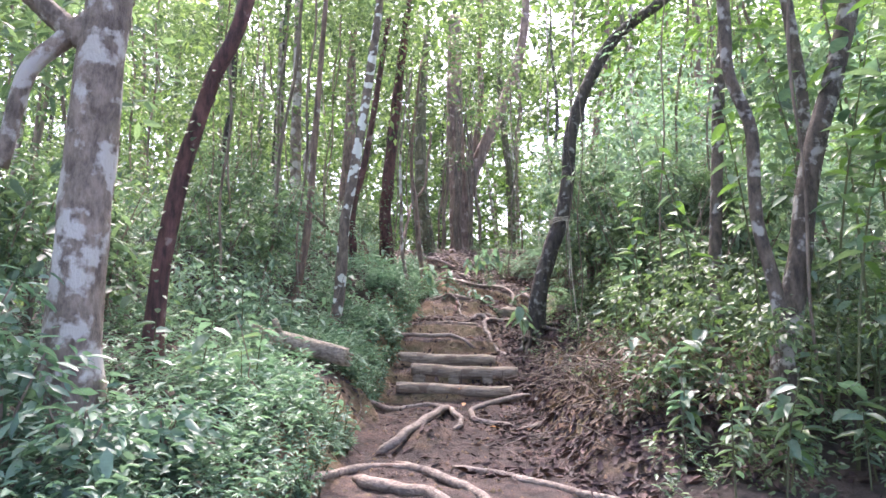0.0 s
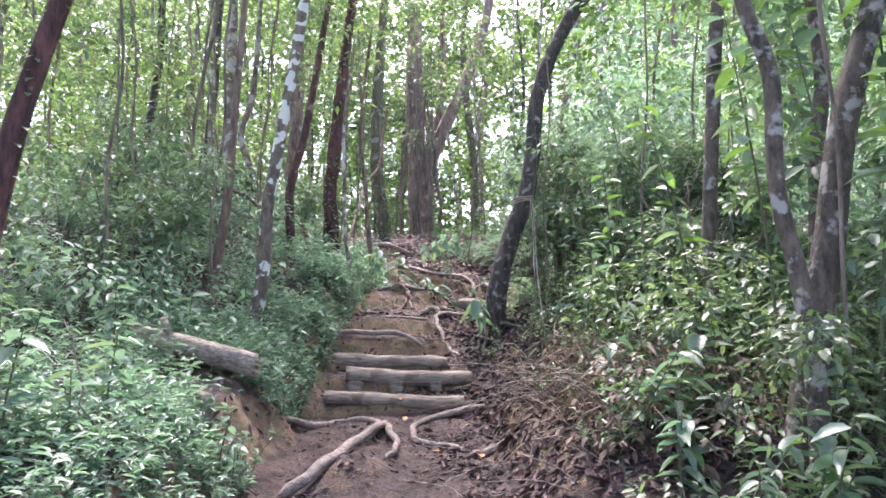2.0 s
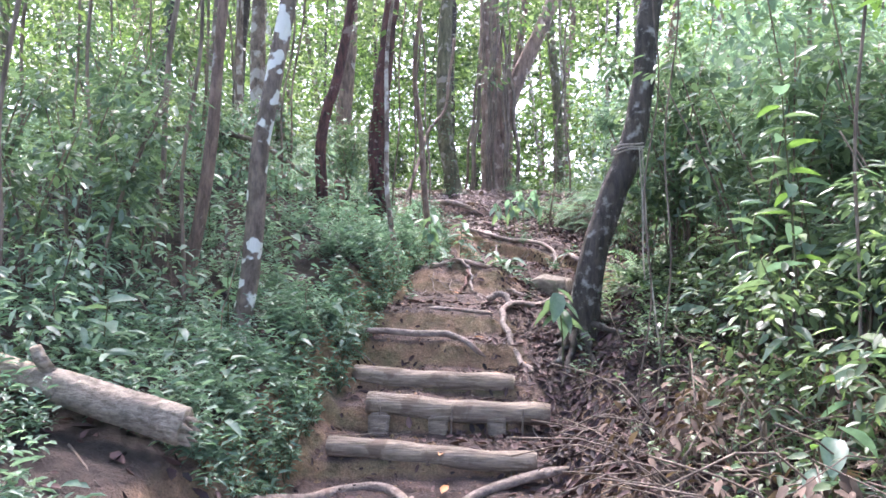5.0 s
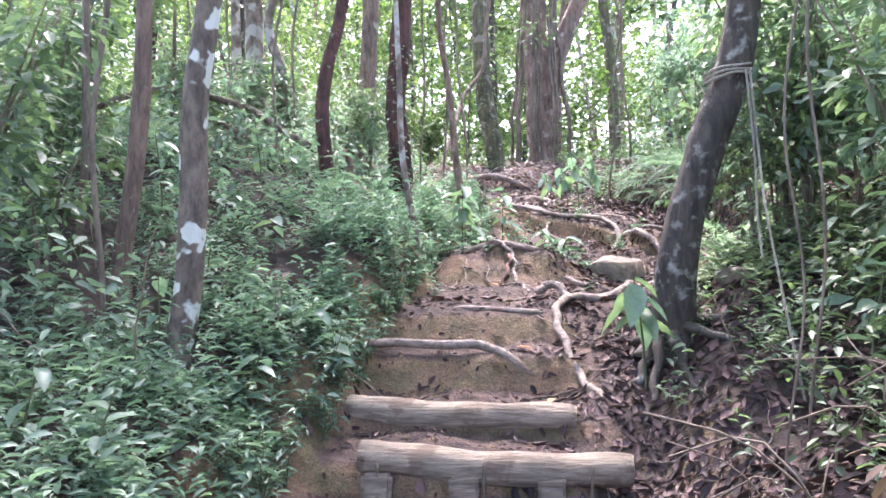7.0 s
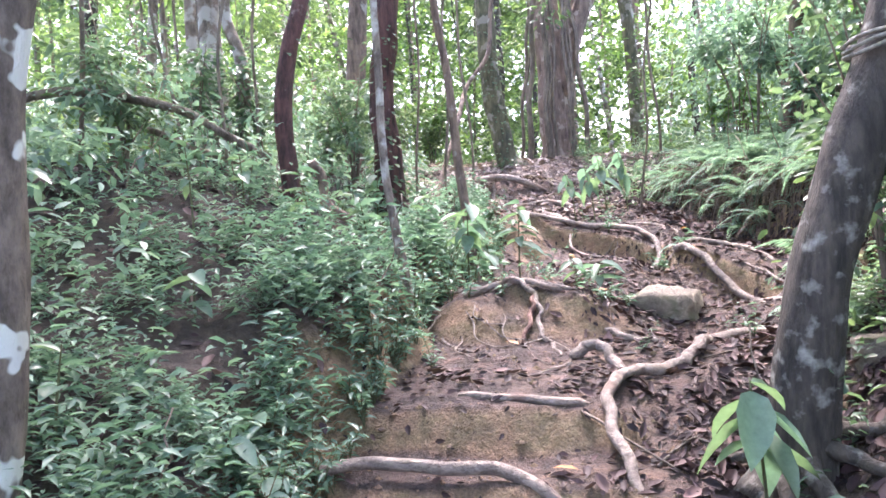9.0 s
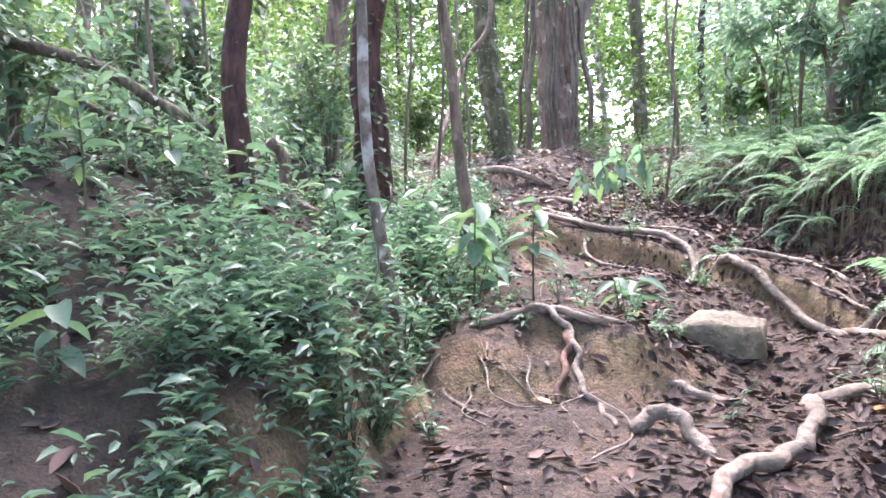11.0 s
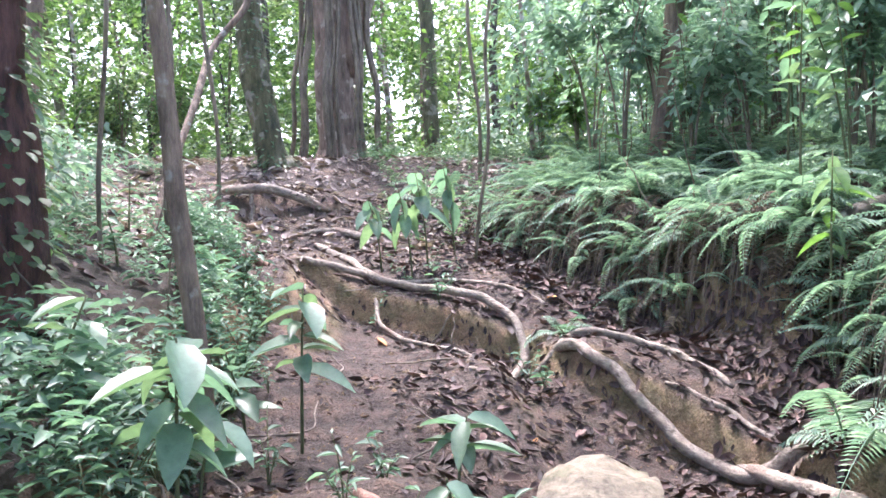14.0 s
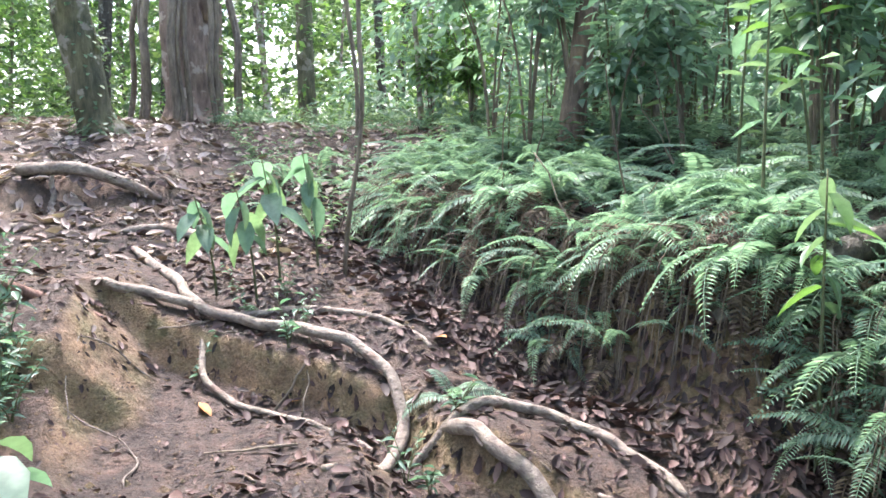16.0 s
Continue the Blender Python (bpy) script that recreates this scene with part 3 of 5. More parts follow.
def bare(x, y):
    """Bare soil patches on the bank."""
    by_log = abs(x + 1.4) < 0.75 and 5.95 < y + 0.1 * x < 6.72 and x > -1.4
    return by_log or (-1.35 < x < -0.9 and 9.35 < y < 9.8) or (x < -0.5 and 12.6 < y < 13.3 and x > -0.9)


# woods: leafy clumps on both sides and behind
rng = np.random.default_rng(5)
def woods_clumps(n, xr, yr, zr, rr, ok):
    out = []
    while len(out) < n:
        x, y, s = rng.uniform(*xr), rng.uniform(*yr), rng.random()
        if ok(x, y):
            out.append((x, y, g(x, y) + zr[0] + (zr[1] - zr[0]) * s ** 1.3, rng.uniform(*rr)))
    return np.array(out)


far = woods_clumps(1150, (-24, 24), (21, 42), (0, 15), (0.5, 1.3), lambda x, y: True)
stuff("far_woods_foliage", [cloud(rng, far[:, :3], far[:, 3], 120, 0.15, 0.55, droop=0.2)], WOODS, "dense sunlit green foliage of the woods behind", "foliage")
far = woods_clumps(760, (-14, 14), (20.5, 34), (-0.2, 5), (0.5, 1.1), lambda x, y: abs(x) > 1.0 or y > 23)
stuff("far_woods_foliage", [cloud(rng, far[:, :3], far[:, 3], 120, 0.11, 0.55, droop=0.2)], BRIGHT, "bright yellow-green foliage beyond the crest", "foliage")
far = woods_clumps(950, (-36, 36), (34, 50), (0, 24), (1.0, 2.2), lambda x, y: True)
stuff("far_woods_foliage", [cloud(rng, far[:, :3], far[:, 3], 90, 0.5, 0.55, OVAL, droop=0.2)], WOODS, "distant green wall of the woods", "foliage")
far = woods_clumps(800, (-50, 50), (51, 60), (0, 36), (1.4, 3.0), lambda x, y: True)
stuff("far_woods_foliage", [cloud(rng, far[:, :3], far[:, 3], 70, 0.75, 0.6, droop=0.2)], WOODS, "hazy green woods on the far slope", "foliage")
round_about = woods_clumps(330, (-18, 18), (-14, 22), (0.0, 1.6), (0.5, 1.1), lambda x, y: abs(x) > 5.5 or (y < 1.5 and abs(x) > 1.8))
stuff("undergrowth_foliage", [cloud(rng, round_about[:, :3], round_about[:, 3], 60, 0.2, 0.45)], SHRUB, "green undergrowth of the surrounding forest", "foliage")
clumps = woods_clumps(270, (-9, -1.9), (4.5, 20), (0.15, 3.6), (0.3, 0.65), lambda x, y: x < -2.5 - 0.25 * max(0, 9 - y))
stuff("thicket_foliage", [cloud(rng, clumps[:, :3], clumps[:, 3], 92, 0.112, 0.4)], WOODS, "thick grey-green undergrowth on the wooded slope", "foliage")
clumps = woods_clumps(560, (1.9, 10), (6.0, 20), (0.1, 3.4), (0.3, 0.7), lambda x, y: x > 2.1 + 1.2 * ease(y, 9, 13) - 0.9 * ease(y, 14.5, 17) and not (x < 3.6 and y < 7.4))
stuff("thicket_foliage", [cloud(rng, clumps[:, :3], clumps[:, 3], 92, 0.126, 0.4)], FERN, "thick pale green undergrowth above the fern bank", "foliage")
near_right = woods_clumps(170, (2.7, 6), (2.5, 7.5), (0.1, 4.5), (0.3, 0.6), lambda x, y: x > 2.75)
stuff("thicket_foliage", [cloud(rng, near_right[:, :3], near_right[:, 3], 90, 0.13, 0.42, OVAL)], SHRUB, "thick green undergrowth behind the forked tree", "foliage")
near_left = woods_clumps(150, (-6, -2.3), (1.5, 6.5), (0.3, 5.0), (0.3, 0.6), lambda x, y: x < -2.5)
stuff("thicket_foliage", [cloud(rng, near_left[:, :3], near_left[:, 3], 90, 0.12, 0.4, OVAL)], SHRUB, "thick green undergrowth behind the grey tree", "foliage")
mid_air = np.array([(rng.uniform(-8, 2), rng.uniform(10, 20.5), rng.uniform(6.0, 11), rng.uniform(0.3, 0.75)) for k in range(130)])
stuff("hanging_foliage", [cloud(rng, mid_air[:, :3], mid_air[:, 3], 80, 0.12, 0.45)], CLIMBER, "leafy boughs and climbers hanging below the canopy", "foliage")
mid_air = np.array([(rng.uniform(2.2, 8), rng.uniform(6.5, 11.5), rng.uniform(4.4, 9), rng.uniform(0.3, 0.7)) for k in range(150)])
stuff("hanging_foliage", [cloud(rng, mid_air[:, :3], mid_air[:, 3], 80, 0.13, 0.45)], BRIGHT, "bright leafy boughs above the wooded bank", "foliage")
mid_air = np.array([(rng.uniform(-6, 1.2), rng.uniform(9, 14), rng.uniform(5.6, 8.2), rng.uniform(0.25, 0.6)) for k in range(95)])
stuff("hanging_foliage", [cloud(rng, mid_air[:, :3], mid_air[:, 3], 85, 0.085, 0.45)], CLIMBER, "small-leaved boughs arching over the steps", "foliage")
slope = woods_clumps(330, (-6, -1.2), (6.5, 17), (0.02, 0.75), (0.18, 0.4), lambda x, y: x < left_edge(y) - 0.85 and not bare(x, y))
stuff("slope_undergrowth", [cloud(rng, slope[:, :3], slope[:, 3], 62, 0.075, 0.42, OVAL)], FERN, "low grey-green undergrowth covering the wooded slope", "foliage")
shade = woods_clumps(330, (1.35, 4.2), (3.9, 10.2), (0.04, 0.95), (0.16, 0.36), lambda x, y: x > 1.45 + 0.45 * (8.2 < y < 9.6))
stuff("slope_undergrowth", [cloud(rng, shade[:, :3], shade[:, 3], 80, 0.055, 0.45, OVAL)], CLIMBER, "low small-leaved undergrowth on the shaded bank", "foliage")
withered = woods_clumps(65, (1.15, 2.6), (5.0, 7.7), (0.03, 0.4), (0.12, 0.3), lambda x, y: True)
stuff("withered_foliage", [cloud(rng, withered[:, :3], withered[:, 3], 46, 0.07, 0.4, OVAL, 0.6)], DEAD_FERN, "withered brown leaves caught in the bank's dry stems", "foliage")
tangle = []
for k in range(230):
    y = rng.uniform(5.0, 7.7)
    x = 1.12 + 1.1 * rng.random() ** 1.4
    z, a, l = g(x, y), rng.normal(0, 0.3, 2), rng.uniform(0.15, 0.6)
    tangle.append(tube(curve_through([(x + 0.1, y, z - 0.02), (x + a[0] * 0.5, y + a[1] * 0.4, z + l * 0.7), (x - 0.12 + a[0], y + a[1], z + l * rng.uniform(0.2, 1.0))], 7), rng.uniform(0.002, 0.0045), 4))
stuff("dry_tangle", tangle, TWIG, "tangle of dry stems and rootlets on the eroded bank", "stems")
roof = np.array([(rng.uniform(-13, 13), rng.uniform(-6, 20.5), rng.uniform(9.5, 13.5), rng.uniform(0.8, 1.6)) for k in range(110)])
roof = roof[(roof[:, 0] < 1.5) | (roof[:, 1] < 7)]  # the canopy is broken over the fern bank
over = np.array([(rng.uniform(-4, 2.6), rng.uniform(4, 20), rng.uniform(9.5, 13), rng.uniform(0.7, 1.4)) for k in range(55)] + [(rng.uniform(-6, 4), rng.uniform(-3, 7), rng.uniform(8, 12), rng.uniform(0.7, 1.4)) for k in range(95)])
stuff("canopy_foliage", [cloud(rng, over[:, :3], over[:, 3], 60, 0.26, 0.5, flat=0.5)], WOODS, "leafy boughs closing over the trail", "foliage")
stuff("canopy_foliage", [cloud(rng, roof[:, :3], roof[:, 3], 60, 0.3, 0.5, flat=0.5)], WOODS, "high leafy canopy above the trail", "foliage")

# ---- roots across the trail ----
def drape(points, r, sink=0.35):
    """Plan points laid on the ground; a third number lifts a point."""
    return [(p[0], p[1], g(p[0], p[1]) + r * (1 - 2 * sink) + (p[2] if len(p) > 2 else 0)) for p in points]


def root(points, r0, r1, mat=ROOT, label="weathered pale tree root lying across the trail", sides=9, sink=0.35):
    line = curve_through(drape(points, r0, sink), max(14, len(points) * 7))
    k = np.arange(len(line))
    line[:, 0] += 0.01 * np.sin(k * 0.9 + points[0][0] * 9)
    line[:, 1] += 0.01 * np.cos(k * 0.7 + points[0][1] * 5)
    base = line[0].copy()
    ends = np.minimum(1, np.minimum(k, k[::-1]) / 3 + 0.35)
    me = mesh_of("tree_root", *tube(line - base, np.linspace(r0, r1, len(line)) * ends * 0.85, sides, 0.09, points[0][0] * 7), mat)
    return tagged(part("tree_root", me, at=pose(*base)), label, "root", "roots on the trail")


root([(-0.72, 7.05), (-0.5, 7.6), (-0.2, 7.75), (0.05, 7.5)], 0.034, 0.038)
root([(0.05, 7.5, 0.02), (-0.1, 6.6, 0.05), (-0.26, 6.0, 0.03), (-0.5, 5.72)], 0.036, 0.045, label="thick forked tree root running down the worn step")
root([(0.05, 7.5, 0.01), (0.16, 6.6, 0.03), (0.1, 6.35)], 0.034, 0.02)
root([(0.9, 7.9), (0.5, 7.72), (0.3, 7.5), (0.3, 7.05), (0.55, 6.95), (0.8, 6.7), (1.22, 6.52)], 0.036, 0.03, label="pale root bent like an S over bare soil")
root([(-1.1, 4.0), (-0.85, 4.6), (-0.55, 5.4), (-0.17, 5.3), (0.26, 4.66)], 0.032, 0.036)
root([(-0.34, 5.52), (0.02, 5.11), (0.23, 4.67), (0.3, 4.3)], 0.03, 0.04)
root([(0.06, 5.36), (0.44, 5.17), (0.85, 4.70), (1.1, 4.5)], 0.03, 0.03)
root([(-0.6, 5.02), (-0.30, 4.80), (-0.05, 4.54), (0.1, 4.2)], 0.05, 0.045, label="thick pale root half sunk in the soil")
root([(-0.66, 9.36), (-0.57, 9.43, 0.03), (-0.36, 9.54, 0.06), (-0.13, 9.52, 0.05), (0.15, 9.48, 0.03), (0.42, 9.4)], 0.026, 0.034, label="dark root edging an earth step")
root([(-0.1, 10.0), (0.21, 9.94, 0.01), (0.48, 9.93)], 0.022, 0.024, label="straight root edging an earth step")
root([(1.2, 11.12), (1.14, 10.95, 0.02), (1.09, 10.74, 0.03), (0.98, 10.54, 0.02), (0.86, 10.42, 0.02), (0.7, 10.26, 0.03), (0.58, 10.06, 0.04), (0.55, 9.82, 0.05), (0.6, 9.58, 0.03), (0.68, 9.36, 0.01), (0.78, 9.12)], 0.043, 0.026, label="smooth arched root curling past dead leaves")
root([(-0.4, 11.6), (-0.05, 11.3, 0.02), (0.2, 11.27, 0.03), (0.48, 11.2)], 0.018, 0.016)
root([(-0.23, 11.42), (-0.06, 11.3, 0.02), (0.09, 11.25, 0.04), (0.2, 11.2, 0.03), (0.25, 11.1, 0.03), (0.25, 10.98), (0.32, 10.83), (0.36, 10.65)], 0.022, 0.014, label="root hanging over the eroded mound")
root([(-0.22, 11.3), (0.02, 11.27, 0.03), (0.19, 11.26, 0.03), (0.4, 11.22)], 0.024, 0.022)
root([(0.24, 12.08), (0.30, 11.82, 0.02), (0.32, 11.4, 0.03), (0.39, 11.22)], 0.022, 0.018, RED_ROOT, "reddish root on the mound")
root([(0.22, 11.2, 0.02), (0.2, 11.07, 0.02), (0.15, 10.88)], 0.02, 0.014, RED_ROOT, "reddish root hanging down the mound's face")
root([(-0.42, 11.2), (-0.29, 10.95), (-0.1, 10.64)], 0.014, 0.01, label="thin dark root on the bank's foot")
root([(0.62, 11.04), (0.77, 10.98), (0.9, 10.86)], 0.026, 0.022)
root([(0.42, 10.62), (0.5, 10.68, 0.05), (0.58, 10.66, 0.06), (0.64, 10.54), (0.65, 10.45)], 0.036, 0.03, label="stubby weathered root knuckle")
root([(1.16, 11.02), (1.40, 11.17, 0.02), (1.61, 11.26), (1.9, 11.4)], 0.04, 0.034)
root([(1.95, 12.7), (2.05, 12.4, 0.02), (2.06, 12.1, 0.02), (2.0, 11.85)], 0.042, 0.045)
root([(0.1, 15.9), (0.39, 15.20), (0.50, 14.79, 0.03), (0.73, 14.62, 0.03), (1.00, 14.45, 0.05), (1.23, 14.28, 0.05), (1.34, 14.0, 0.03), (1.21, 13.75), (0.92, 13.58)], 0.034, 0.032, label="long pale root looping round the earth shelf")
root([(0.50, 14.79, 0.02), (0.54, 14.4, 0.03), (0.75, 14.18, 0.02), (0.95, 14.03), (1.2, 13.85)], 0.02, 0.016)
root([(0.0, 14.95), (0.29, 14.86, 0.03), (0.52, 14.79, 0.02)], 0.034, 0.03)
root([(0.58, 14.72, 0.02), (0.8, 14.75, 0.01), (1.05, 14.8), (1.4, 14.6), (1.6, 14.3)], 0.026, 0.02)
root([(0.02, 16.1), (0.33, 16.10, 0.02), (0.62, 15.92)], 0.035, 0.04)
root([(1.3, 13.72), (1.55, 13.66, 0.02), (1.82, 13.56, 0.02), (2.0, 13.3), (2.12, 13.02)], 0.028, 0.022)
root([(1.42, 13.66), (1.49, 13.5, 0.02), (1.62, 13.24, 0.03), (1.78, 12.95, 0.03), (1.96, 12.66, 0.02), (2.12, 12.48)], 0.036, 0.042, label="thick root capping a small earth wall")
root([(1.8, 13.1), (1.95, 12.95), (2.1, 12.6), (2.25, 12.35)], 0.018, 0.012)
root([(-0.7, 16.78), (-0.45, 16.62, 0.06), (-0.20, 16.6, 0.05), (0.28, 16.55)], 0.06, 0.045, label="thick root forming a step below the mossy tree")
root([(-0.42, 16.6, 0.04), (-0.42, 16.5), (-0.4, 16.36)], 0.025, 0.018)
root([(-1.1, 15.8), (-0.8, 16.0, 0.02), (-0.5, 16.2)], 0.04, 0.035)
root([(-0.5, 14.6), (-0.2, 14.7), (0.1, 14.75)], 0.03, 0.025, RED_ROOT, "reddish root beside the shelf")
rng = np.random.default_rng(11)
for k in range(44):
    x, y = rng.uniform(0.5, 1.25), rng.uniform(5.5, 9.3)
    if k % 3 == 0:
        x, y = rng.uniform(-0.35, 0.6), rng.uniform(10.2, 16)
    a, l = rng.uniform(0, 6.28), rng.uniform(0.15, 0.35)
    if k % 8 == 1:
        x, y, a = rng.uniform(-0.3, 0.6), rng.uniform(10.95, 11.2), rng.uniform(4.0, 5.4)
    root([(x, y), (x + l * math.cos(a), y + l * math.sin(a), 0.01), (x + 1.8 * l * math.cos(a + 0.6), y + 1.8 * l * math.sin(a + 0.6))], 0.006, 0.003, label="thin exposed rootlet on bare soil", sides=6)

for x1, y1, r in ((0.97, 9.26, 0.05), (1.02, 9.12, 0.045), (1.2, 9.08, 0.05), (1.38, 9.2, 0.045), (1.43, 9.45, 0.05), (0.98, 9.66, 0.04)):
    root([(1.14, 9.42, 0.2), ((1.14 + x1) / 2, (9.42 + y1) / 2, 0.1), (x1, y1, 0.0), (x1 + (x1 - 1.14) * 0.6, y1 + (y1 - 9.42) * 0.6)], r, 0.014, DARK_BARK, "dark buttress root at the leaning tree's foot")

# ---- log steps ----
def step_log(a, b, r, label, seed):
    """A sawn round log from a to b, with cut ends."""
    a, b = np.array(a, float), np.array(b, float)
    u = np.linspace(0, 1, 26)[:, None]
    line = a + (b - a) * u + np.array([0, 0.012, 0.012]) * np.sin(u * 5 + seed)
    t = thing("step_log", a, label, "log", "log steps")
    rr = np.full(26, r) * (1 + 0.05 * np.sin(np.arange(26) * 0.8 + seed))
    rr[0] *= 0.93
    rr[-1] *= 0.93
    part("log", mesh_of("log", *tube(line - a, rr, 18, 0.05, seed), LOGWOOD), t)
    way = (b - a) / np.linalg.norm(b - a)
    ends = tube(np.array([line[-1] - a - way * 0.002, line[-1] - a + way * 0.006]), [r * 0.88, r * 0.84], 18, 0.03, seed)
    part("cut_end", mesh_of("cut_end", *ends, DEADWOOD), t, "pale sawn end grain")
    return t


step_log((-0.5, 7.95, 1.13), (0.72, 7.92, 1.1), 0.06, "weathered round log laid as the lowest trail step", 1)
step_log((-0.36, 8.5, 1.31), (0.84, 8.5, 1.27), 0.073, "thick weathered log step propped on stakes", 2)
step_log((-0.54, 8.97, 1.455), (0.62, 8.95, 1.395), 0.07, "dark weathered log step against the earth riser", 3)


def post(at, w, h, label, name="wooden_stake"):
    """A short split stake with bevelled top."""
    bm = bmesh.new()
    bmesh.ops.create_cube(bm, size=1)
    bmesh.ops.scale(bm, vec=(w, w * 0.6, h), verts=bm.verts)
    bmesh.ops.bevel(bm, geom=bm.edges[:], offset=w * 0.12, segments=2, affect="EDGES")
    for v in bm.verts:
        v.co += noise.noise_vector(v.co * 14) * w * 0.1
    me = bpy.data.meshes.new(name)
    bm.to_mesh(me)
    bm.free()
    me.materials.append(LOGWOOD)
    return tagged(part(name, me, at=pose(*at, rng.uniform(-4, 4), rng.uniform(-5, 5), rng.uniform(-8, 8))), label, "stake", "stakes under the log step")


for x, w in ((-0.27, 0.13), (0.12, 0.12), (0.5, 0.11)):
    post((x, 8.44, 1.16), w, 0.2, "short split timber stake propping the log step")


def stick(a, b, r0, r1, label, name="stick", mat=TWIG, sag=0.0, sides=6, category="stick", group="sticks", n=10, wander=0.0):
    a, b = np.array(a, float), np.array(b, float)
    u = np.linspace(0, 1, n)[:, None]
    line = (b - a) * u
    line[:, 2] -= sag * np.sin(u[:, 0] * math.pi)
    if wander:
        line[1:-1] += rng.normal(0, wander, (n - 2, 3))
    return tagged(part(name, mesh_of(name, *tube(line, np.linspace(r0, r1, n), sides, 0.06, a[0] * 5), mat), at=pose(*a)), label, category, group)


for x in (-0.27, 0.2, 0.66):
    stick((x, 8.42, 1.05), (x + 0.01, 8.415, 1.31), 0.008, 0.006, "thin peg driven in before the log step")

# fallen log on the bank
lg = thing("fallen_log", (-0.87, 6.76, 1.46), "pale weathered fallen log with a splintered end on the bank", "log")
ll = np.linspace([0, 0, 0], [-0.86, -0.03, 0.24], 30)
part("log", mesh_of("log", *tube(ll, np.linspace(0.075, 0.062, 30), 18, 0.08, 4, ribs=7), DEADWOOD), lg)
part("branch_stub", mesh_of("branch_stub", *tube(np.array([(-0.6, -0.02, 0.2), (-0.63, -0.07, 0.29), (-0.64, -0.09, 0.34)]), [0.035, 0.03, 0.026], 8, 0.08), DEADWOOD), lg)
for k in range(7):
    a = k * 0.9
    p0 = np.array((-0.03, 0.055 * math.cos(a), 0.055 * math.sin(a)))
    part("splinter", mesh_of("splinter", *tube(np.array([p0, p0 + (0.04, 0.0, -0.015), p0 + (0.08 + 0.02 * math.sin(k), 0.0, -0.03)]), [0.02, 0.014, 0.003], 6, 0.1, k), DEADWOOD), lg)


def rock(at, size, label, seed, turn=0):
    bm = bmesh.new()
    bmesh.ops.create_cube(bm, size=1)
    bmesh.ops.subdivide_edges(bm, edges=bm.edges[:], cuts=5, use_grid_fill=True)
    for v in bm.verts:
        d = v.co.normalized() * 0.62
        v.co = v.co.lerp(d, 0.24)
        v.co += noise.noise_vector(v.co * 2.2 + Vector((seed, 0, 0))) * 0.11 + noise.noise_vector(v.co * 7 + Vector((seed, 3, 0))) * 0.03
        v.co.x, v.co.y, v.co.z = v.co.x * size[0], v.co.y * size[1], v.co.z * size[2]
    for f in bm.faces:
        f.smooth = True
    me = bpy.data.meshes.new("rock")
    bm.to_mesh(me)
    bm.free()
    me.materials.append(ROCK)
    return tagged(part("rock", me, at=pose(*at, 0, 0, turn)), label, "rock")


rock((1.18, 12.38, 1.92), (0.44, 0.54, 0.6), "flat-topped pale boulder with greenish sides in the trail", 1, -20)
rock((-1.12, 5.95, 1.2), (0.26, 0.22, 0.26), "grey stone on the bank among herbs", 2, 30)
rock((1.62, 9.9, g(1.62, 9.9)), (0.22, 0.18, 0.14), "small stone among dead leaves", 4, 70)

# rope round the leaning tree
rp = thing("rope", (1.5, 9.4, 3.17), "frayed pale rope tied round the leaning tree", "rope")
for k, dz in enumerate((0, 0.022, 0.045)):
    a = np.linspace(0, 2 * math.pi, 28)
    part("loop", mesh_of("loop", *tube(np.stack([0.122 * np.cos(a), 0.118 * np.sin(a), dz + 0.02 * np.cos(a) + 0.006 * np.sin(3 * a + k)], -1), 0.0075, 7, 0.05), ROPE), rp)
for k, (dx, dy, z1) in enumerate(((0.02, -0.1, -1.0), (0.03, -0.62, -1.62))):
    part("loose_end", mesh_of("loose_end", *tube(curve_through([(0.07 + 0.02 * k, -0.11, 0.02), (0.09 + 0.02 * k, -0.14, -0.4), (0.08 + dx * 0.5, -0.14 + dy * 0.3, -0.8), (0.07 + dx, -0.14 + dy, z1)], 24), 0.0065, 7, 0.08), ROPE), rp)


# ---- lianas and slanting branches ----
def vine(points, r, label, mat=TWIG, name="vine"):
    p = np.array(points, float)
    line = curve_through(p, 40)
    k = np.arange(40)
    line[:, 0] += 0.025 * np.sin(k * 0.45 + p[0, 0] * 3)
    line[:, 1] += 0.025 * np.cos(k * 0.37)
    return tagged(part(name, mesh_of(name, *tube(line - p[0], r, 7, 0.1), mat), at=pose(*p[0])), label, "vine", "vines")


def hung(x, y, top, dx=0.0, r=0.012, label="thin pale vine hanging from the canopy"):
    vine([(x, y, g(x, y) - 0.02), (x + 0.3 * dx, y, g(x, y) + (top - g(x, y)) * 0.35), (x + 0.7 * dx, y, g(x, y) + (top - g(x, y)) * 0.7), (x + dx, y, top)], r, label)


hung(-1.72, 8.6, 6.5, 0.18, 0.014)
hung(-0.75, 14.5, 7.5, 0.1, 0.014)
hung(-0.55, 15.5, 8, -0.3, 0.016)
hung(-0.9, 13.6, 8, 0.15, 0.012)
hung(0.45, 19.4, 9, 0.05, 0.03, "thick aerial root beside the fig trunk")
hung(0.75, 19.5, 9, 0.0, 0.025, "thick aerial root beside the fig trunk")
for k in range(9):
    a = k * 0.7 + 0.4
    x, y = 0.45 + 0.62 * math.cos(a), 19.95 - abs(0.6 * math.sin(a))
    hung(x, y, 7.5 + 0.3 * (k % 4), (0.45 - x) * 0.5, 0.02 + 0.012 * (k % 3), "aerial root hanging beside the fig trunk")
hung(1.5, 8.2, 5.5, 0.12, 0.006)
hung(1.32, 7.9, 4.5, 0.1, 0.005)
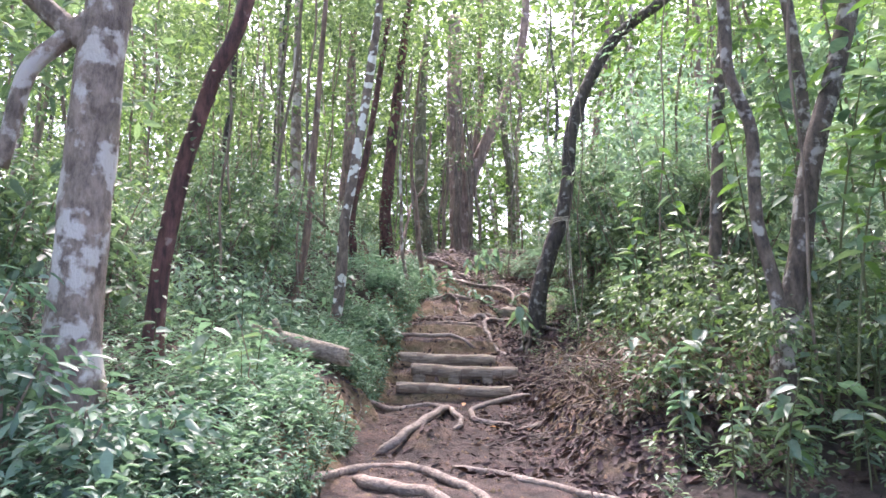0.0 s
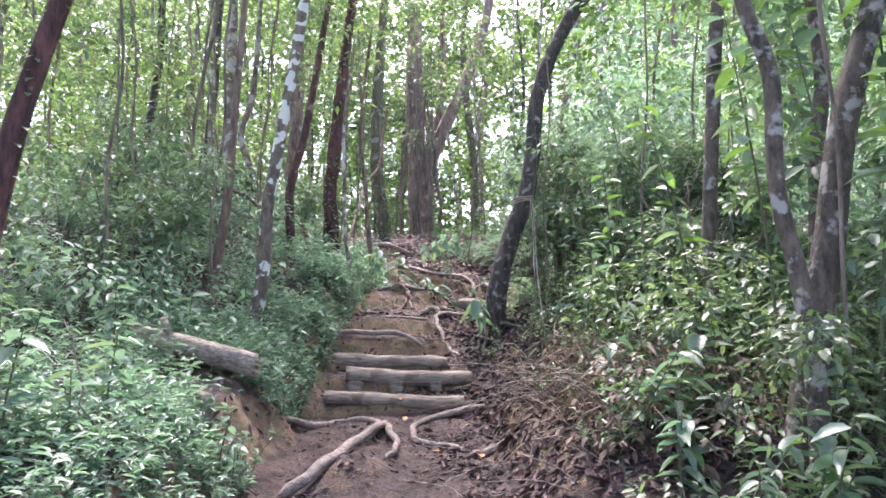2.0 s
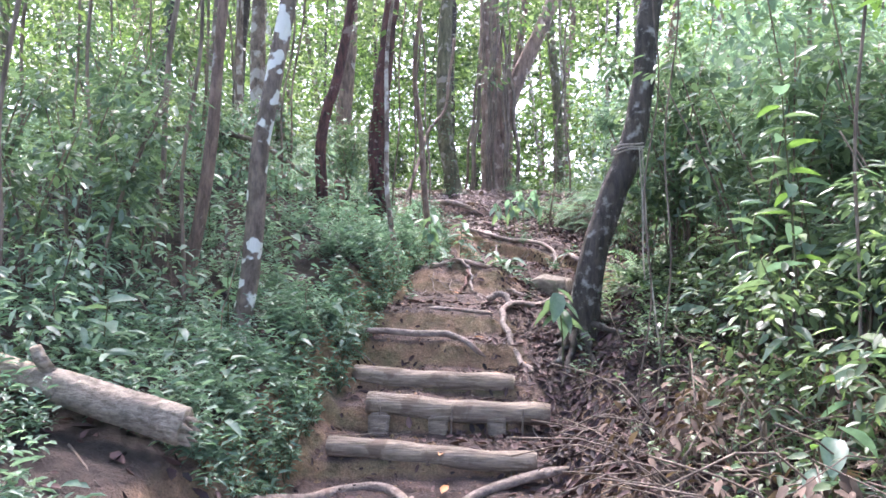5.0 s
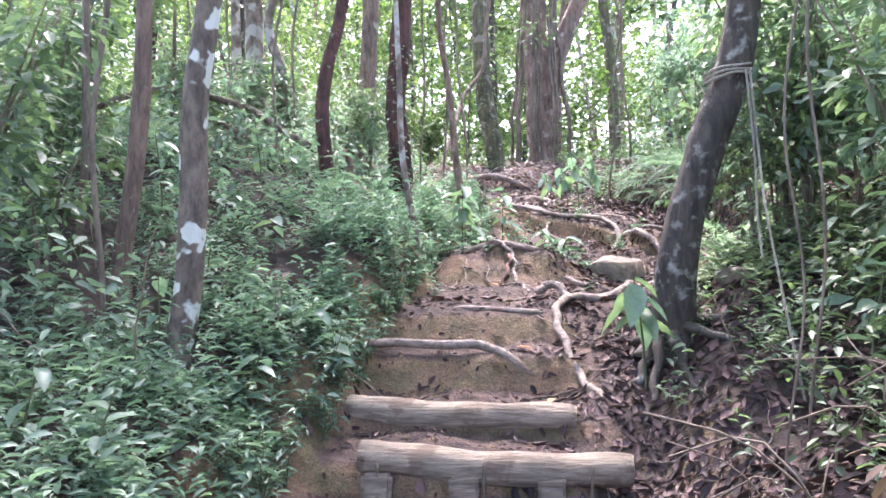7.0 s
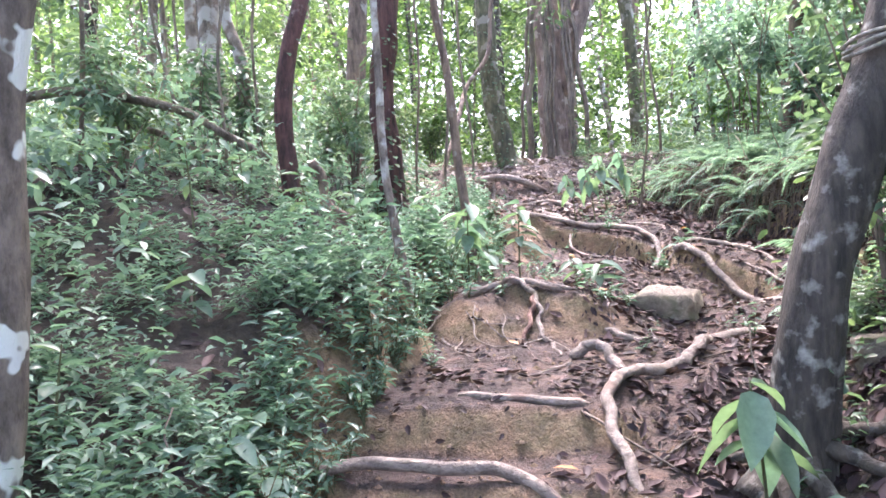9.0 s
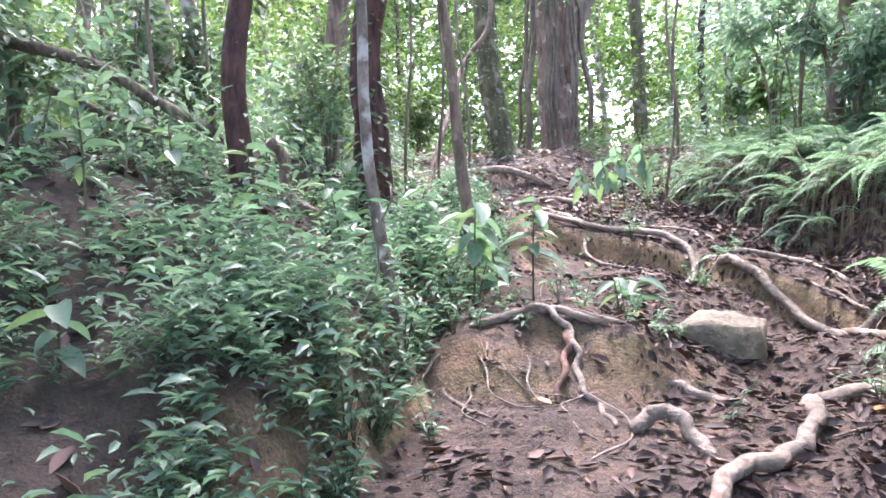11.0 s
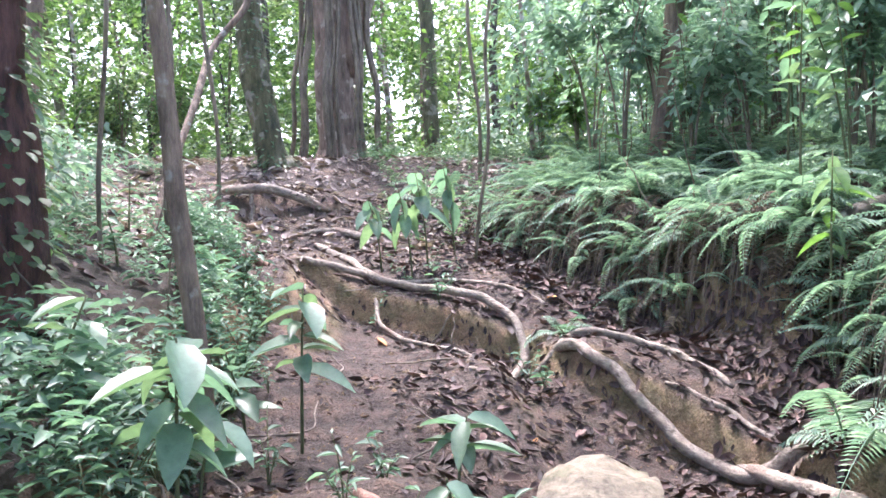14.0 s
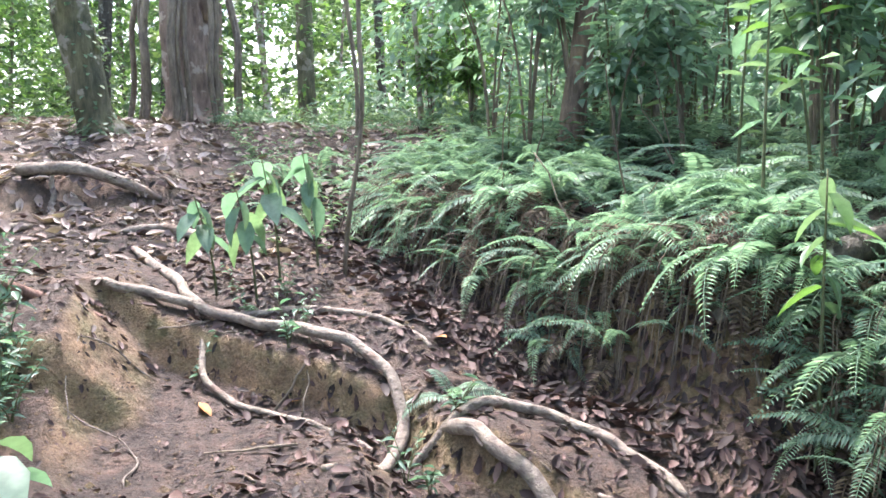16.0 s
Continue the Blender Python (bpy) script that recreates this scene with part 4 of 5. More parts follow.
hung(2.05, 7.0, 6, 0.2, 0.008)
hung(2.5, 5.0, 5.5, -0.05, 0.012)
hung(-2.3, 7.5, 6, 0.1, 0.014)
hung(-2.6, 9.0, 6.5, -0.2, 0.013)
hung(-1.9, 11.5, 7, 0.25, 0.012)
hung(1.35, 15.2, 7, 0.3, 0.014)
hung(1.9, 17.5, 8.5, -0.3, 0.02)
for k in range(34):
    y = rng.uniform(6.5, 17)
    x = -2.1 - 0.2 * max(0, 9 - y) - rng.uniform(0, 3.4) if k % 3 else 2.4 + 0.9 * float(ease(y, 9, 13)) + rng.uniform(0, 2.5)
    hung(x, y, g(x, y) + rng.uniform(3.5, 6.5), rng.normal(0, 0.35), rng.uniform(0.007, 0.022), "thin woody vine climbing out of the undergrowth")
vine([(-0.62, 12.4, g(-0.62, 12.4) + 0.02), (-0.9, 11.95, g(-0.9, 11.95) + 0.05), (-1.15, 11.7, g(-1.15, 11.7) + 0.12), (-1.28, 11.6, g(-1.28, 11.6) + 0.4)], 0.035, "bent brown branch lying against the bank", BROWN_BARK, "fallen_branch")
vine([(2.5, 13.4, g(2.5, 13.4) + 0.1), (3.0, 13.1, g(3.0, 13.1) + 0.12), (3.6, 12.8, g(3.6, 12.8) + 0.1), (4.3, 12.5, g(4.3, 12.5) + 0.1)], 0.06, "dark fallen branch on the fern bank", DARK_BARK, "fallen_branch")
vine([(-0.95, 15.0, g(-0.95, 15.0)), (-0.75, 16.2, 4.6), (-0.4, 16.6, 5.4), (-0.3, 16.7, 6.6)], 0.03, "crooked thin branch rising behind the sapling", BROWN_BARK)
vine([(-3.2, 10.5, g(-3.2, 10.5) + 0.3), (-2.6, 10.8, g(-2.6, 10.8) + 0.55), (-2.0, 11.2, g(-2.0, 11.2) + 0.5), (-1.6, 11.6, g(-1.6, 11.6) + 0.3)], 0.03, "arching dead branch over the slope", TWIG, "fallen_branch")
vine([(-3.0, 11.6, g(-3.0, 11.6) + 0.5), (-2.5, 11.5, g(-2.5, 11.5) + 0.3), (-1.9, 11.9, g(-1.9, 11.9) + 0.15)], 0.025, "arching dead branch over the slope", TWIG, "fallen_branch")
for k in range(70):
    s = -1 if k % 2 else 1
    y = rng.uniform(4.2, 15.5)
    x = (left_edge(y) - rng.uniform(0.1, 2.2)) if s < 0 else (right_edge(y) + rng.uniform(0.0, 1.6))
    x = float(x)
    lean = rng.normal(0, 0.35, 2)
    h = rng.uniform(0.15, 0.9)
    stick((x, y, g(x, y) - 0.02), (x + lean[0] * h, y + lean[1] * h, g(x, y) + h * 0.9), 0.006, 0.003, "thin dry stem standing in the undergrowth", n=8, wander=0.015, sides=5)
for k in range(46):
    y = rng.uniform(5, 15.5)
    x = float(rng.uniform(left_edge(y) - 0.9, right_edge(y) + 0.9))
    a, l = rng.uniform(0, 6.28), rng.uniform(0.15, 0.5)
    x1, y1 = x + l * math.cos(a), y + l * math.sin(a)
    stick((x, y, g(x, y) + 0.008), (x1, y1, g(x1, y1) + 0.012), 0.007, 0.004, "dead twig lying on the ground", n=6, wander=0.006, sides=5)

# ---- herbs, ferns, broad-leaved plants ----
def herb_meshes(seed, proto=LANCE):
    """Arching stems with narrow leaves set round them."""
    r = np.random.default_rng(seed)
    stems, at, way, up, ln = [], [], [], [], []
    for k in range(r.integers(3, 5)):
        a, h = r.uniform(0, 6.28), r.uniform(0.08, 0.34)
        lean = r.uniform(0.15, 0.6)
        top = np.array([math.cos(a) * lean * h, math.sin(a) * lean * h, h])
        line = curve_through([(0, 0, -0.03), top * np.array([0.3, 0.3, 0.5]), top], 6)
        stems.append(tube(line, np.linspace(0.004, 0.002, 6), 4))
        n = r.integers(5, 9)
        for j in range(n):
            u = 0.3 + 0.7 * (j + 1) / n
            b = a + j * 2.4 + r.normal(0, 0.3)
            at.append(np.array([top[0] * u * u, top[1] * u * u, h * u]))
            way.append((math.cos(b), math.sin(b), r.uniform(-0.3, 0.8)))
            up.append((r.normal(0, 0.35), r.normal(0, 0.35), 1))
            ln.append(0.03 + 0.055 * r.random())
    ln = np.array(ln)
    return stems, leaves(np.array(at), np.array(way), np.array(up), ln, ln * r.uniform(0.25, 0.42, len(ln)), proto)


def plant(name, stem_mesh, leaf_mesh, label, category, group, at):
    t = thing(name, (0, 0, 0), label, category, group)
    for m in stem_mesh:
        part("stem", m, t)
    part("foliage", leaf_mesh, t)
    t.matrix_basis = at
    return t


rng = np.random.default_rng(3)
spots = []
while len(spots) < 2700:
    y = rng.uniform(2.4, 16)
    far_off = rng.exponential(0.8)
    x = float(left_edge(y)) - 0.02 - far_off
    if far_off < 3.6 and not bare(x, y) and not (y > 10.6 and far_off > 0.35 and rng.random() < 0.55 + 0.08 * (y - 10.6)):
        spots.append((x, y))
protos = []
for k in range(6):
    s, l = herb_meshes(50 + k)
    protos.append(([mesh_of("stem", *piece, STEM) for piece in s], mesh_of("foliage", *l, HERB), s, herb_meshes(80 + k, SLIM)[1]))
spots.sort(key=lambda p: float(left_edge(p[1])) - p[0])
for k, (x, y) in enumerate(spots[:290]):
    at = pose(x, y, g(x, y) - 0.01, rng.normal(0, 8), rng.normal(0, 8), rng.uniform(0, 360)) @ Matrix.Scale(rng.uniform(0.55, 1.1), 4)
    n = k % 6
    plant("herb", protos[n][0], protos[n][1], "leafy green herb growing on the trail bank", "herb", "herbs on the bank", at)


def many(protos_, places, mat, name, label, category):
    """The rest of a kind of plant, joined into one."""
    out = []
    for k, (x, y) in enumerate(places):
        v, f = protos_[k % len(protos_)]
        a, s = rng.uniform(0, 6.28), rng.uniform(0.5, 1.1)
        c, w = math.cos(a) * s, math.sin(a) * s
        out.append((v @ np.array([[c, w, 0], [-w, c, 0], [0, 0, s]]) + np.array([x, y, g(x, y) - 0.01]), f))
    return stuff(name, out, mat, label, category)


many([p[3] for p in protos], spots[290:], HERB, "herb_carpet", "dense carpet of green herbs on the bank", "herb")
right_spots = []
while len(right_spots) < 500:
    y = rng.uniform(4.0, 16.5)
    x = float(right_edge(y)) + 0.05 + rng.exponential(0.8)
    if not (7.8 < y < 10 and x < 1.5 and rng.random() < 0.8) and not (y < 8.2 and x < 2.0 and rng.random() < 0.75) and not (y > 11.5 and x < right_edge(y) + 1.0 and rng.random() < 0.9):
        right_spots.append((x, y))
many([p[3] for p in protos], right_spots, SHRUB, "herb_carpet", "scattered green herbs among dead leaves", "herb")
crest_spots = [(rng.uniform(0.7, 4.0), rng.uniform(15.6, 20.5)) if k % 3 else (rng.uniform(-5, -0.9), rng.uniform(15, 20.5)) for k in range(330)]
many([p[3] for p in protos], crest_spots, SHRUB, "herb_carpet", "loose green herbs at the crest", "herb")
trail_herbs = [(0.55, 11.55), (0.62, 11.2), (0.2, 11.9), (0.35, 12.3), (1.3, 11.15), (1.42, 11.0), (1.25, 13.6), (1.3, 13.45), (1.0, 14.6), (0.75, 14.75), (0.5, 14.5), (0.9, 14.4), (-0.1, 13.3), (-0.2, 12.6), (-0.05, 12.4), (1.5, 13.7), (0.7, 15.1), (0.95, 14.95), (-0.3, 11.25), (-0.18, 11.2), (-0.05, 11.3), (0.02, 11.22), (0.48, 11.3), (0.3, 11.45), (-0.34, 11.5), (0.58, 11.65), (0.7, 11.85), (0.85, 12.1), (0.8, 10.75), (-0.3, 10.5)]
for k, (x, y) in enumerate(trail_herbs):
    n = k % 6
    plant("herb", protos[n][0], protos[n][1], "small green seedling on the bare trail", "herb", "seedlings on the trail", pose(x, y, g(x, y) - 0.01, 0, 0, k * 77) @ Matrix.Scale(0.6 + 0.1 * (k % 4), 4))


# ferns
def frond_mesh(seed, length, pairs, width, drop, mat, name="frond"):
    """An arching frond: a midrib with a pair of leaflets at each joint."""
    r = np.random.default_rng(seed)
    u = np.linspace(0, 1, 14)
    line = np.stack([u * length * 0.9, 0.04 * np.sin(u * 3 + seed), length * (0.85 * u - drop * u * u)], -1)
    rib = tube(line, np.linspace(0.004, 0.0012, 14), 4)
    at, way, up, ln = [], [], [], []
    for k in range(pairs):
        s = 0.14 + 0.86 * k / pairs
        p = np.array([np.interp(s, u, line[:, c]) for c in range(3)])
        t = np.array([np.interp(min(1, s + 0.05), u, line[:, c]) for c in range(3)]) - p
        t /= np.linalg.norm(t)
        for side in (-1, 1):
            at.append(p)
            way.append(np.array([0, side, -0.15]) + t * 0.35 + r.normal(0, 0.06, 3))
            up.append((0, 0, 1))
            ln.append(width * math.sin(math.pi * min(1, 0.18 + 0.82 * s) ** 0.8) + 0.012)
    ln = np.array(ln)
    lv = leaves(np.array(at), np.array(way), np.array(up), ln, np.maximum(0.012, length * 0.9 / pairs * 0.85), SMALL)
    return mesh_of(name, *joined([rib, lv]), mat)


FRONDS = [frond_mesh(k, 0.6, 30, 0.075, 0.95 + 0.14 * k, FERN) for k in range(4)]
DRY_FRONDS = [frond_mesh(9 + k, 0.5, 22, 0.06, 1.3, DEAD_FERN, "dry_frond") for k in range(2)]


def fern(x, y, size, fronds, n, label, dry=2, lift=0.0):
    t = thing("fern", (x, y, g(x, y) - 0.01 + lift), label, "fern", "ferns on the bank")
    a0 = rng.uniform(0, 360)
    for k in range(n):
        part("frond", fronds[k % len(fronds)], t, at=pose(0, 0, 0, rng.normal(0, 16), rng.uniform(-42, 12), a0 + k * 360 / n + rng.normal(0, 20)) @ Matrix.Scale(size * rng.uniform(0.7, 1.15), 4))
    for k in range(dry):
        part("dry_frond", DRY_FRONDS[k % 2], t, at=pose(0, 0, 0, rng.normal(0, 20), rng.uniform(20, 60), 180 + rng.normal(0, 60)) @ Matrix.Scale(size * rng.uniform(0.7, 1.1), 4))
    return t


k = 0
while k < 240:
    y = rng.uniform(12.2, 17.0)
    d = 0.24 + 2.0 * rng.random() ** 1.4
    x = float(right_edge(y)) + d
    fern(x, y, rng.uniform(0.5, 1.0), FRONDS, int(rng.integers(6, 10)), "green fern with arching fronds and dry brown ones below", 3 if d < 1.1 else 0)
    k += 1
for k in range(60):
    y = rng.uniform(12.0, 16.0)
    x = float(right_edge(y)) + rng.uniform(0.08, 0.4)
    fern(x, y, rng.uniform(0.45, 0.8), FRONDS, 5, "small fern drooping from the earth bank", 1)
for x, y, s in ((2.2, 12.35, 1.05), (2.05, 11.85, 0.8), (2.35, 12.0, 0.9), (2.6, 11.6, 1.0), (1.7, 10.3, 0.7), (1.9, 9.7, 0.8), (1.55, 13.9, 0.5)):
    fern(x, y, s, FRONDS, 7, "fern with long toothed fronds at the trail's edge", 1)
for k in range(34):
    y = rng.uniform(16.3, 20)
    x = rng.uniform(0.9, 3.6) if k % 3 else rng.uniform(-4.5, -1.3)
    fern(x, y, rng.uniform(0.5, 0.95), FRONDS, int(rng.integers(5, 8)), "fern at the crest of the trail", 1)
for k in range(54):
    y = rng.uniform(12.1, 16.2)
    x = float(right_edge(y)) + rng.uniform(0.2, 0.55)
    t = thing("dead_fern", (x, y, g(x, y) + 0.05), "withered brown fern hanging from the bank", "fern", "withered ferns")
    for j in range(5):
        part("dry_frond", DRY_FRONDS[j % 2], t, at=pose(0, 0, 0.03, rng.normal(0, 25), rng.uniform(25, 75), 180 + rng.normal(0, 50)) @ Matrix.Scale(rng.uniform(0.45, 0.85), 4))

strands = []
for k in range(380):
    y = rng.uniform(12.0, 16.2)
    x = float(right_edge(y)) + rng.uniform(0.12, 0.5)
    dx, dy = rng.uniform(0.08, 0.22), rng.normal(0, 0.08)
    top, foot = g(x + dx, y), g(x - dx, y + dy)
    strands.append(tube(curve_through([(x + dx, y, top - 0.01), (x - 0.3 * dx, y + 0.4 * dy, top + 0.02), (x - 0.8 * dx, y + dy, foot + 0.5 * (top - foot)), (x - dx, y + dy, foot + 0.02)], 8), rng.uniform(0.0015, 0.004), 4))
stuff("dry_strands", strands, TWIG, "dry roots and dead stems hanging from the bank", "roots")

# broad-leaved saplings
BROAD_LEAVES = [mesh_of("leaf", *leaves(np.zeros((1, 3)), np.array([(1.0, 0, 0)]), np.array([(0, 0, 1.0)]), 1.0, w, BROAD), m) for w, m in ((0.42, BRIGHT), (0.36, SHRUB), (0.5, HERB), (0.3, BRIGHT))]


def sapling(x, y, h, size, n, label, lean=(0, 0), kinds_=(0, 1, 2), start=0.35, name="sapling", droop=0.0, base=None):
    """A thin stem with broad leaves set spirally on stalks."""
    z0 = g(x, y) - 0.02 if base is None else base
    t = thing(name, (x, y, z0), label, "plant", "broad-leaved plants")
    line = curve_through([(0, 0, 0), (lean[0] * 0.3, lean[1] * 0.3, h * 0.5), (lean[0], lean[1], h)], 12)
    part("stem", mesh_of("stem", *tube(line, np.linspace(0.006 + 0.003 * h, 0.003, 12), 6), STEM), t)
    for k in range(n):
        u = start + (1 - start) * (k + 0.5) / n
        p = [float(np.interp(u, np.linspace(0, 1, 12), line[:, c])) for c in range(3)]
        a = k * 137.5 + rng.normal(0, 15)
        part("leaf", BROAD_LEAVES[kinds_[k % len(kinds_)]], t, at=pose(*p, rng.normal(0, 14), rng.uniform(-25, 30) + droop, a) @ Matrix.Scale(size * rng.uniform(0.7, 1.2), 4))
    return t


W1 = "broad-leaved green sapling beside the trail"
for x, y, h, s, n in ((1.75, 5.35, 0.45, 0.2, 9), (2.0, 5.6, 0.6, 0.2, 10), (1.6, 5.0, 0.35, 0.18, 8), (2.2, 4.7, 0.45, 0.2, 9), (1.95, 4.3, 0.5, 0.2, 9), (1.5, 6.1, 0.5, 0.15, 9), (1.8, 6.5, 0.7, 0.16, 11),
                      (2.3, 6.0, 0.7, 0.18, 10), (2.7, 5.6, 0.8, 0.18, 10), (1.45, 5.6, 0.3, 0.15, 7), (2.5, 4.4, 0.6, 0.2, 9), (2.9, 5.0, 1.0, 0.18, 12)):
    sapling(x, y, h, s, n, W1, (rng.normal(0, 0.08), rng.normal(0, 0.08)), (2, 1, 0, 2))
for k in range(15):
    sapling(rng.uniform(1.35, 2.7), rng.uniform(4.0, 5.5), rng.uniform(0.3, 0.75), rng.uniform(0.12, 0.19), 11, W1, (rng.normal(0, 0.1), rng.normal(0, 0.1)), (2, 1, 1))
for x, y, h, s, n, lx, ly in ((2.3, 5.3, 2.4, 0.2, 22, -0.35, -0.2), (2.6, 5.0, 2.9, 0.2, 24, 0.2, -0.5), (2.5, 4.6, 2.5, 0.21, 22, 0.3, -0.2), (2.9, 5.6, 2.8, 0.18, 24, -0.3, 0.1), (2.1, 5.9, 2.1, 0.17, 18, -0.3, 0.2), (2.0, 7.4, 1.6, 0.16, 16, -0.2, -0.3), (3.1, 4.6, 3.0, 0.2, 22, 0.1, 0.1), (2.8, 4.2, 2.6, 0.22, 20, -0.1, 0.2), (3.0, 5.2, 3.2, 0.22, 26, -0.3, -0.2), (3.3, 4.9, 2.4, 0.22, 20, -0.2, 0), (3.4, 5.5, 3.4, 0.2, 24, -0.3, -0.1)):
    sapling(x, y, h, s, n, "tall thin sapling with bright glossy broad leaves", (lx, ly), (0, 1, 0, 2), 0.5)
for x, y, h, s, n in ((1.75, 7.6, 1.1, 0.17, 14), (1.95, 7.1, 0.9, 0.17, 12), (2.0, 8.1, 1.2, 0.15, 14), (1.8, 8.5, 0.8, 0.14, 10), (2.3, 7.8, 1.4, 0.15, 16), (2.3, 8.8, 1.5, 0.13, 16), (1.7, 8.9, 0.6, 0.12, 9), (2.0, 9.3, 0.8, 0.12, 10), (1.9, 10.2, 0.7, 0.12, 9), (2.2, 10.8, 0.9, 0.12, 12)):
    sapling(x, y, h, s, n, "grey-green leafy sapling on the shaded slope", (rng.normal(0, 0.15), rng.normal(0, 0.15)), (1, 2, 1))
sapling(1.0, 9.2, 0.62, 0.22, 9, "small sapling with long drooping leaves at the leaning tree's foot", (-0.06, -0.08), (1, 2), 0.6, droop=35)
for x, y, h, size in ((0.8, 14.9, 0.62, 0.22), (0.95, 15.15, 0.72, 0.25), (0.6, 15.05, 0.55, 0.2), (1.2, 15.4, 0.7, 0.22)):
    sapling(x, y, h, size, 7, "plant with long pale leaves drooping over the litter", (-0.1, -0.12), (2, 1), 0.6, droop=48)
sapling(0.06, 12.75, 0.7, 0.2, 13, "broad-leaved plant on top of the mound", (0.02, -0.06), (2, 1), 0.5)
sapling(0.66, 12.55, 0.3, 0.2, 9, "broad-leaved plant beside the boulder", (0.03, -0.05), (2, 1), 0.5)
sapling(-0.24, 11.75, 0.58, 0.21, 11, "broad-leaved plant with large drooping leaves over the mound", (0.02, -0.06), (2, 1), 0.5, droop=12)
for x, y, h, s, n in ((-0.45, 12.35, 0.4, 0.2, 7), (-0.25, 12.15, 0.3, 0.17, 6), (-0.15, 12.75, 0.45, 0.16, 8), (-0.6, 11.9, 0.4, 0.17, 8), (-0.75, 9.35, 0.25, 0.14, 7), (-0.62, 8.9, 0.28, 0.13, 7), (-0.9, 8.4, 0.35, 0.14, 8),
                      (-1.5, 7.2, 0.5, 0.15, 9), (-1.3, 5.2, 0.5, 0.16, 9), (-1.5, 4.6, 0.55, 0.17, 10), (-1.7, 6.3, 0.6, 0.15, 10), (-0.8, 11.2, 0.4, 0.14, 8), (-1.1, 11.0, 0.45, 0.15, 9), (0.5, 11.75, 0.22, 0.13, 6), (-1.0, 12.3, 0.5, 0.15, 9), (-1.6, 10.5, 0.6, 0.15, 10), (-1.9, 9.6, 0.7, 0.15, 11)):
    sapling(x, y, h, s, n, "leafy seedling with broad pointed leaves on the bank", (rng.normal(0, 0.05), rng.normal(0, 0.05)), (2, 1, 2), 0.4)
for k in range(56):
    y = rng.uniform(3.8, 15)
    x = float(left_edge(y)) - rng.uniform(0.1, 2.0)
    if not bare(x, y):
        sapling(x, y, rng.uniform(0.15, 0.45), rng.uniform(0.09, 0.15), int(rng.integers(5, 9)), "young broad-leaved seedling among the herbs", (rng.normal(0, 0.06), rng.normal(0, 0.06)), (2, 1, 2), 0.35)
for k in range(20):
    y = rng.uniform(12.5, 17)
    x = float(right_edge(y)) + rng.uniform(0.7, 2.6)
    sapling(x, y, rng.uniform(0.6, 1.5), rng.uniform(0.12, 0.18), int(rng.integers(8, 14)), "leafy sapling standing among ferns", (rng.normal(0, 0.15), rng.normal(0, 0.15)), (2, 1, 0), 0.35)
sapling(2.55, 12.9, 1.1, 0.18, 9, "bare-stemmed plant with glossy heart-shaped leaves among ferns", (0.1, 0.1), (1, 0), 0.55, droop=30)
sapling(2.9, 13.6, 1.2, 0.16, 10, "thin plant with bright leaves among ferns", (0.1, 0.1), (0, 1), 0.5)


# shrubs
def shrub(x, y, h, label, mat, leaf=0.095, n=11, per=54, spread_=0.5):
    t = thing("shrub", (x, y, g(x, y) - 0.02), label, "shrub", "shrubs along the trail")
    cs = []
    for k in range(4):
        a = rng.uniform(0, 6.28)
        top = (math.cos(a) * spread_ * h * 0.5, math.sin(a) * spread_ * h * 0.5, h * rng.uniform(0.75, 1.0))
        line = curve_through([(0, 0, 0), (top[0] * 0.25, top[1] * 0.25, h * 0.45), top], 9)
        part("stem", mesh_of("stem", *tube(line, np.linspace(0.012, 0.004, 9), 5), TWIG), t)
        for j in range(n // 4 + 1):
            u = rng.uniform(0.4, 1.0)
            p = np.array([np.interp(u, np.linspace(0, 1, 9), line[:, c]) for c in range(3)])
            cs.append((*p, rng.uniform(0.14, 0.28)))
    cs = np.array(cs)
    part("foliage", mesh_of("foliage", *cloud(rng, cs[:, :3], cs[:, 3], per, leaf, 0.42, OVAL, 0.3), mat), t)
    return t


for k in range(34):
    y = rng.uniform(6.9, 12)
    x = float(max(right_edge(y) + 0.45, 2.15 if y < 9 else 1.5)) + rng.uniform(0, 1.5)
    shrub(x, y, rng.uniform(1.1, 2.6), "grey-green shrub with small leaves on thin stems", SHRUB)
for x, y, h in ((-1.45, 3.0, 0.45), (-1.75, 3.0, 0.6), (-2.15, 3.3, 0.8), (-1.3, 3.5, 0.4)):
    shrub(x, y, h, "leafy low shrub before the grey tree", HERB, 0.09, 8, 26)
for k in range(24):
    y = rng.uniform(4.6, 15)
    x = float(left_edge(y)) - 1.3 - rng.uniform(0, 1.8)
    shrub(x, y, rng.uniform(0.7, 1.9), "thin-stemmed shrub with small leaves on the bank", SHRUB, 0.08)
for k in range(18):
    y, x = rng.uniform(16.5, 21), rng.uniform(-6, -1.6)
    shrub(x, y, rng.uniform(0.8, 1.9), "dusky green shrub at the crest", WOODS, 0.09)
for k in range(16):
    y = rng.uniform(17.5, 23)
    x = rng.uniform(-6, 6)
    if abs(x) > 1.2:
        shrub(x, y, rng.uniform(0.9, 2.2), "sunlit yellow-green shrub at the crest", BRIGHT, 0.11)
for k in range(30):
    y = rng.uniform(13.2, 18.5)
    x = float(right_edge(y)) + 0.9 + rng.uniform(0, 2.4)
    shrub(x, y, rng.uniform(1.2, 2.8), "bushy green shrub above the fern bank", FERN, 0.095, 11, 55)


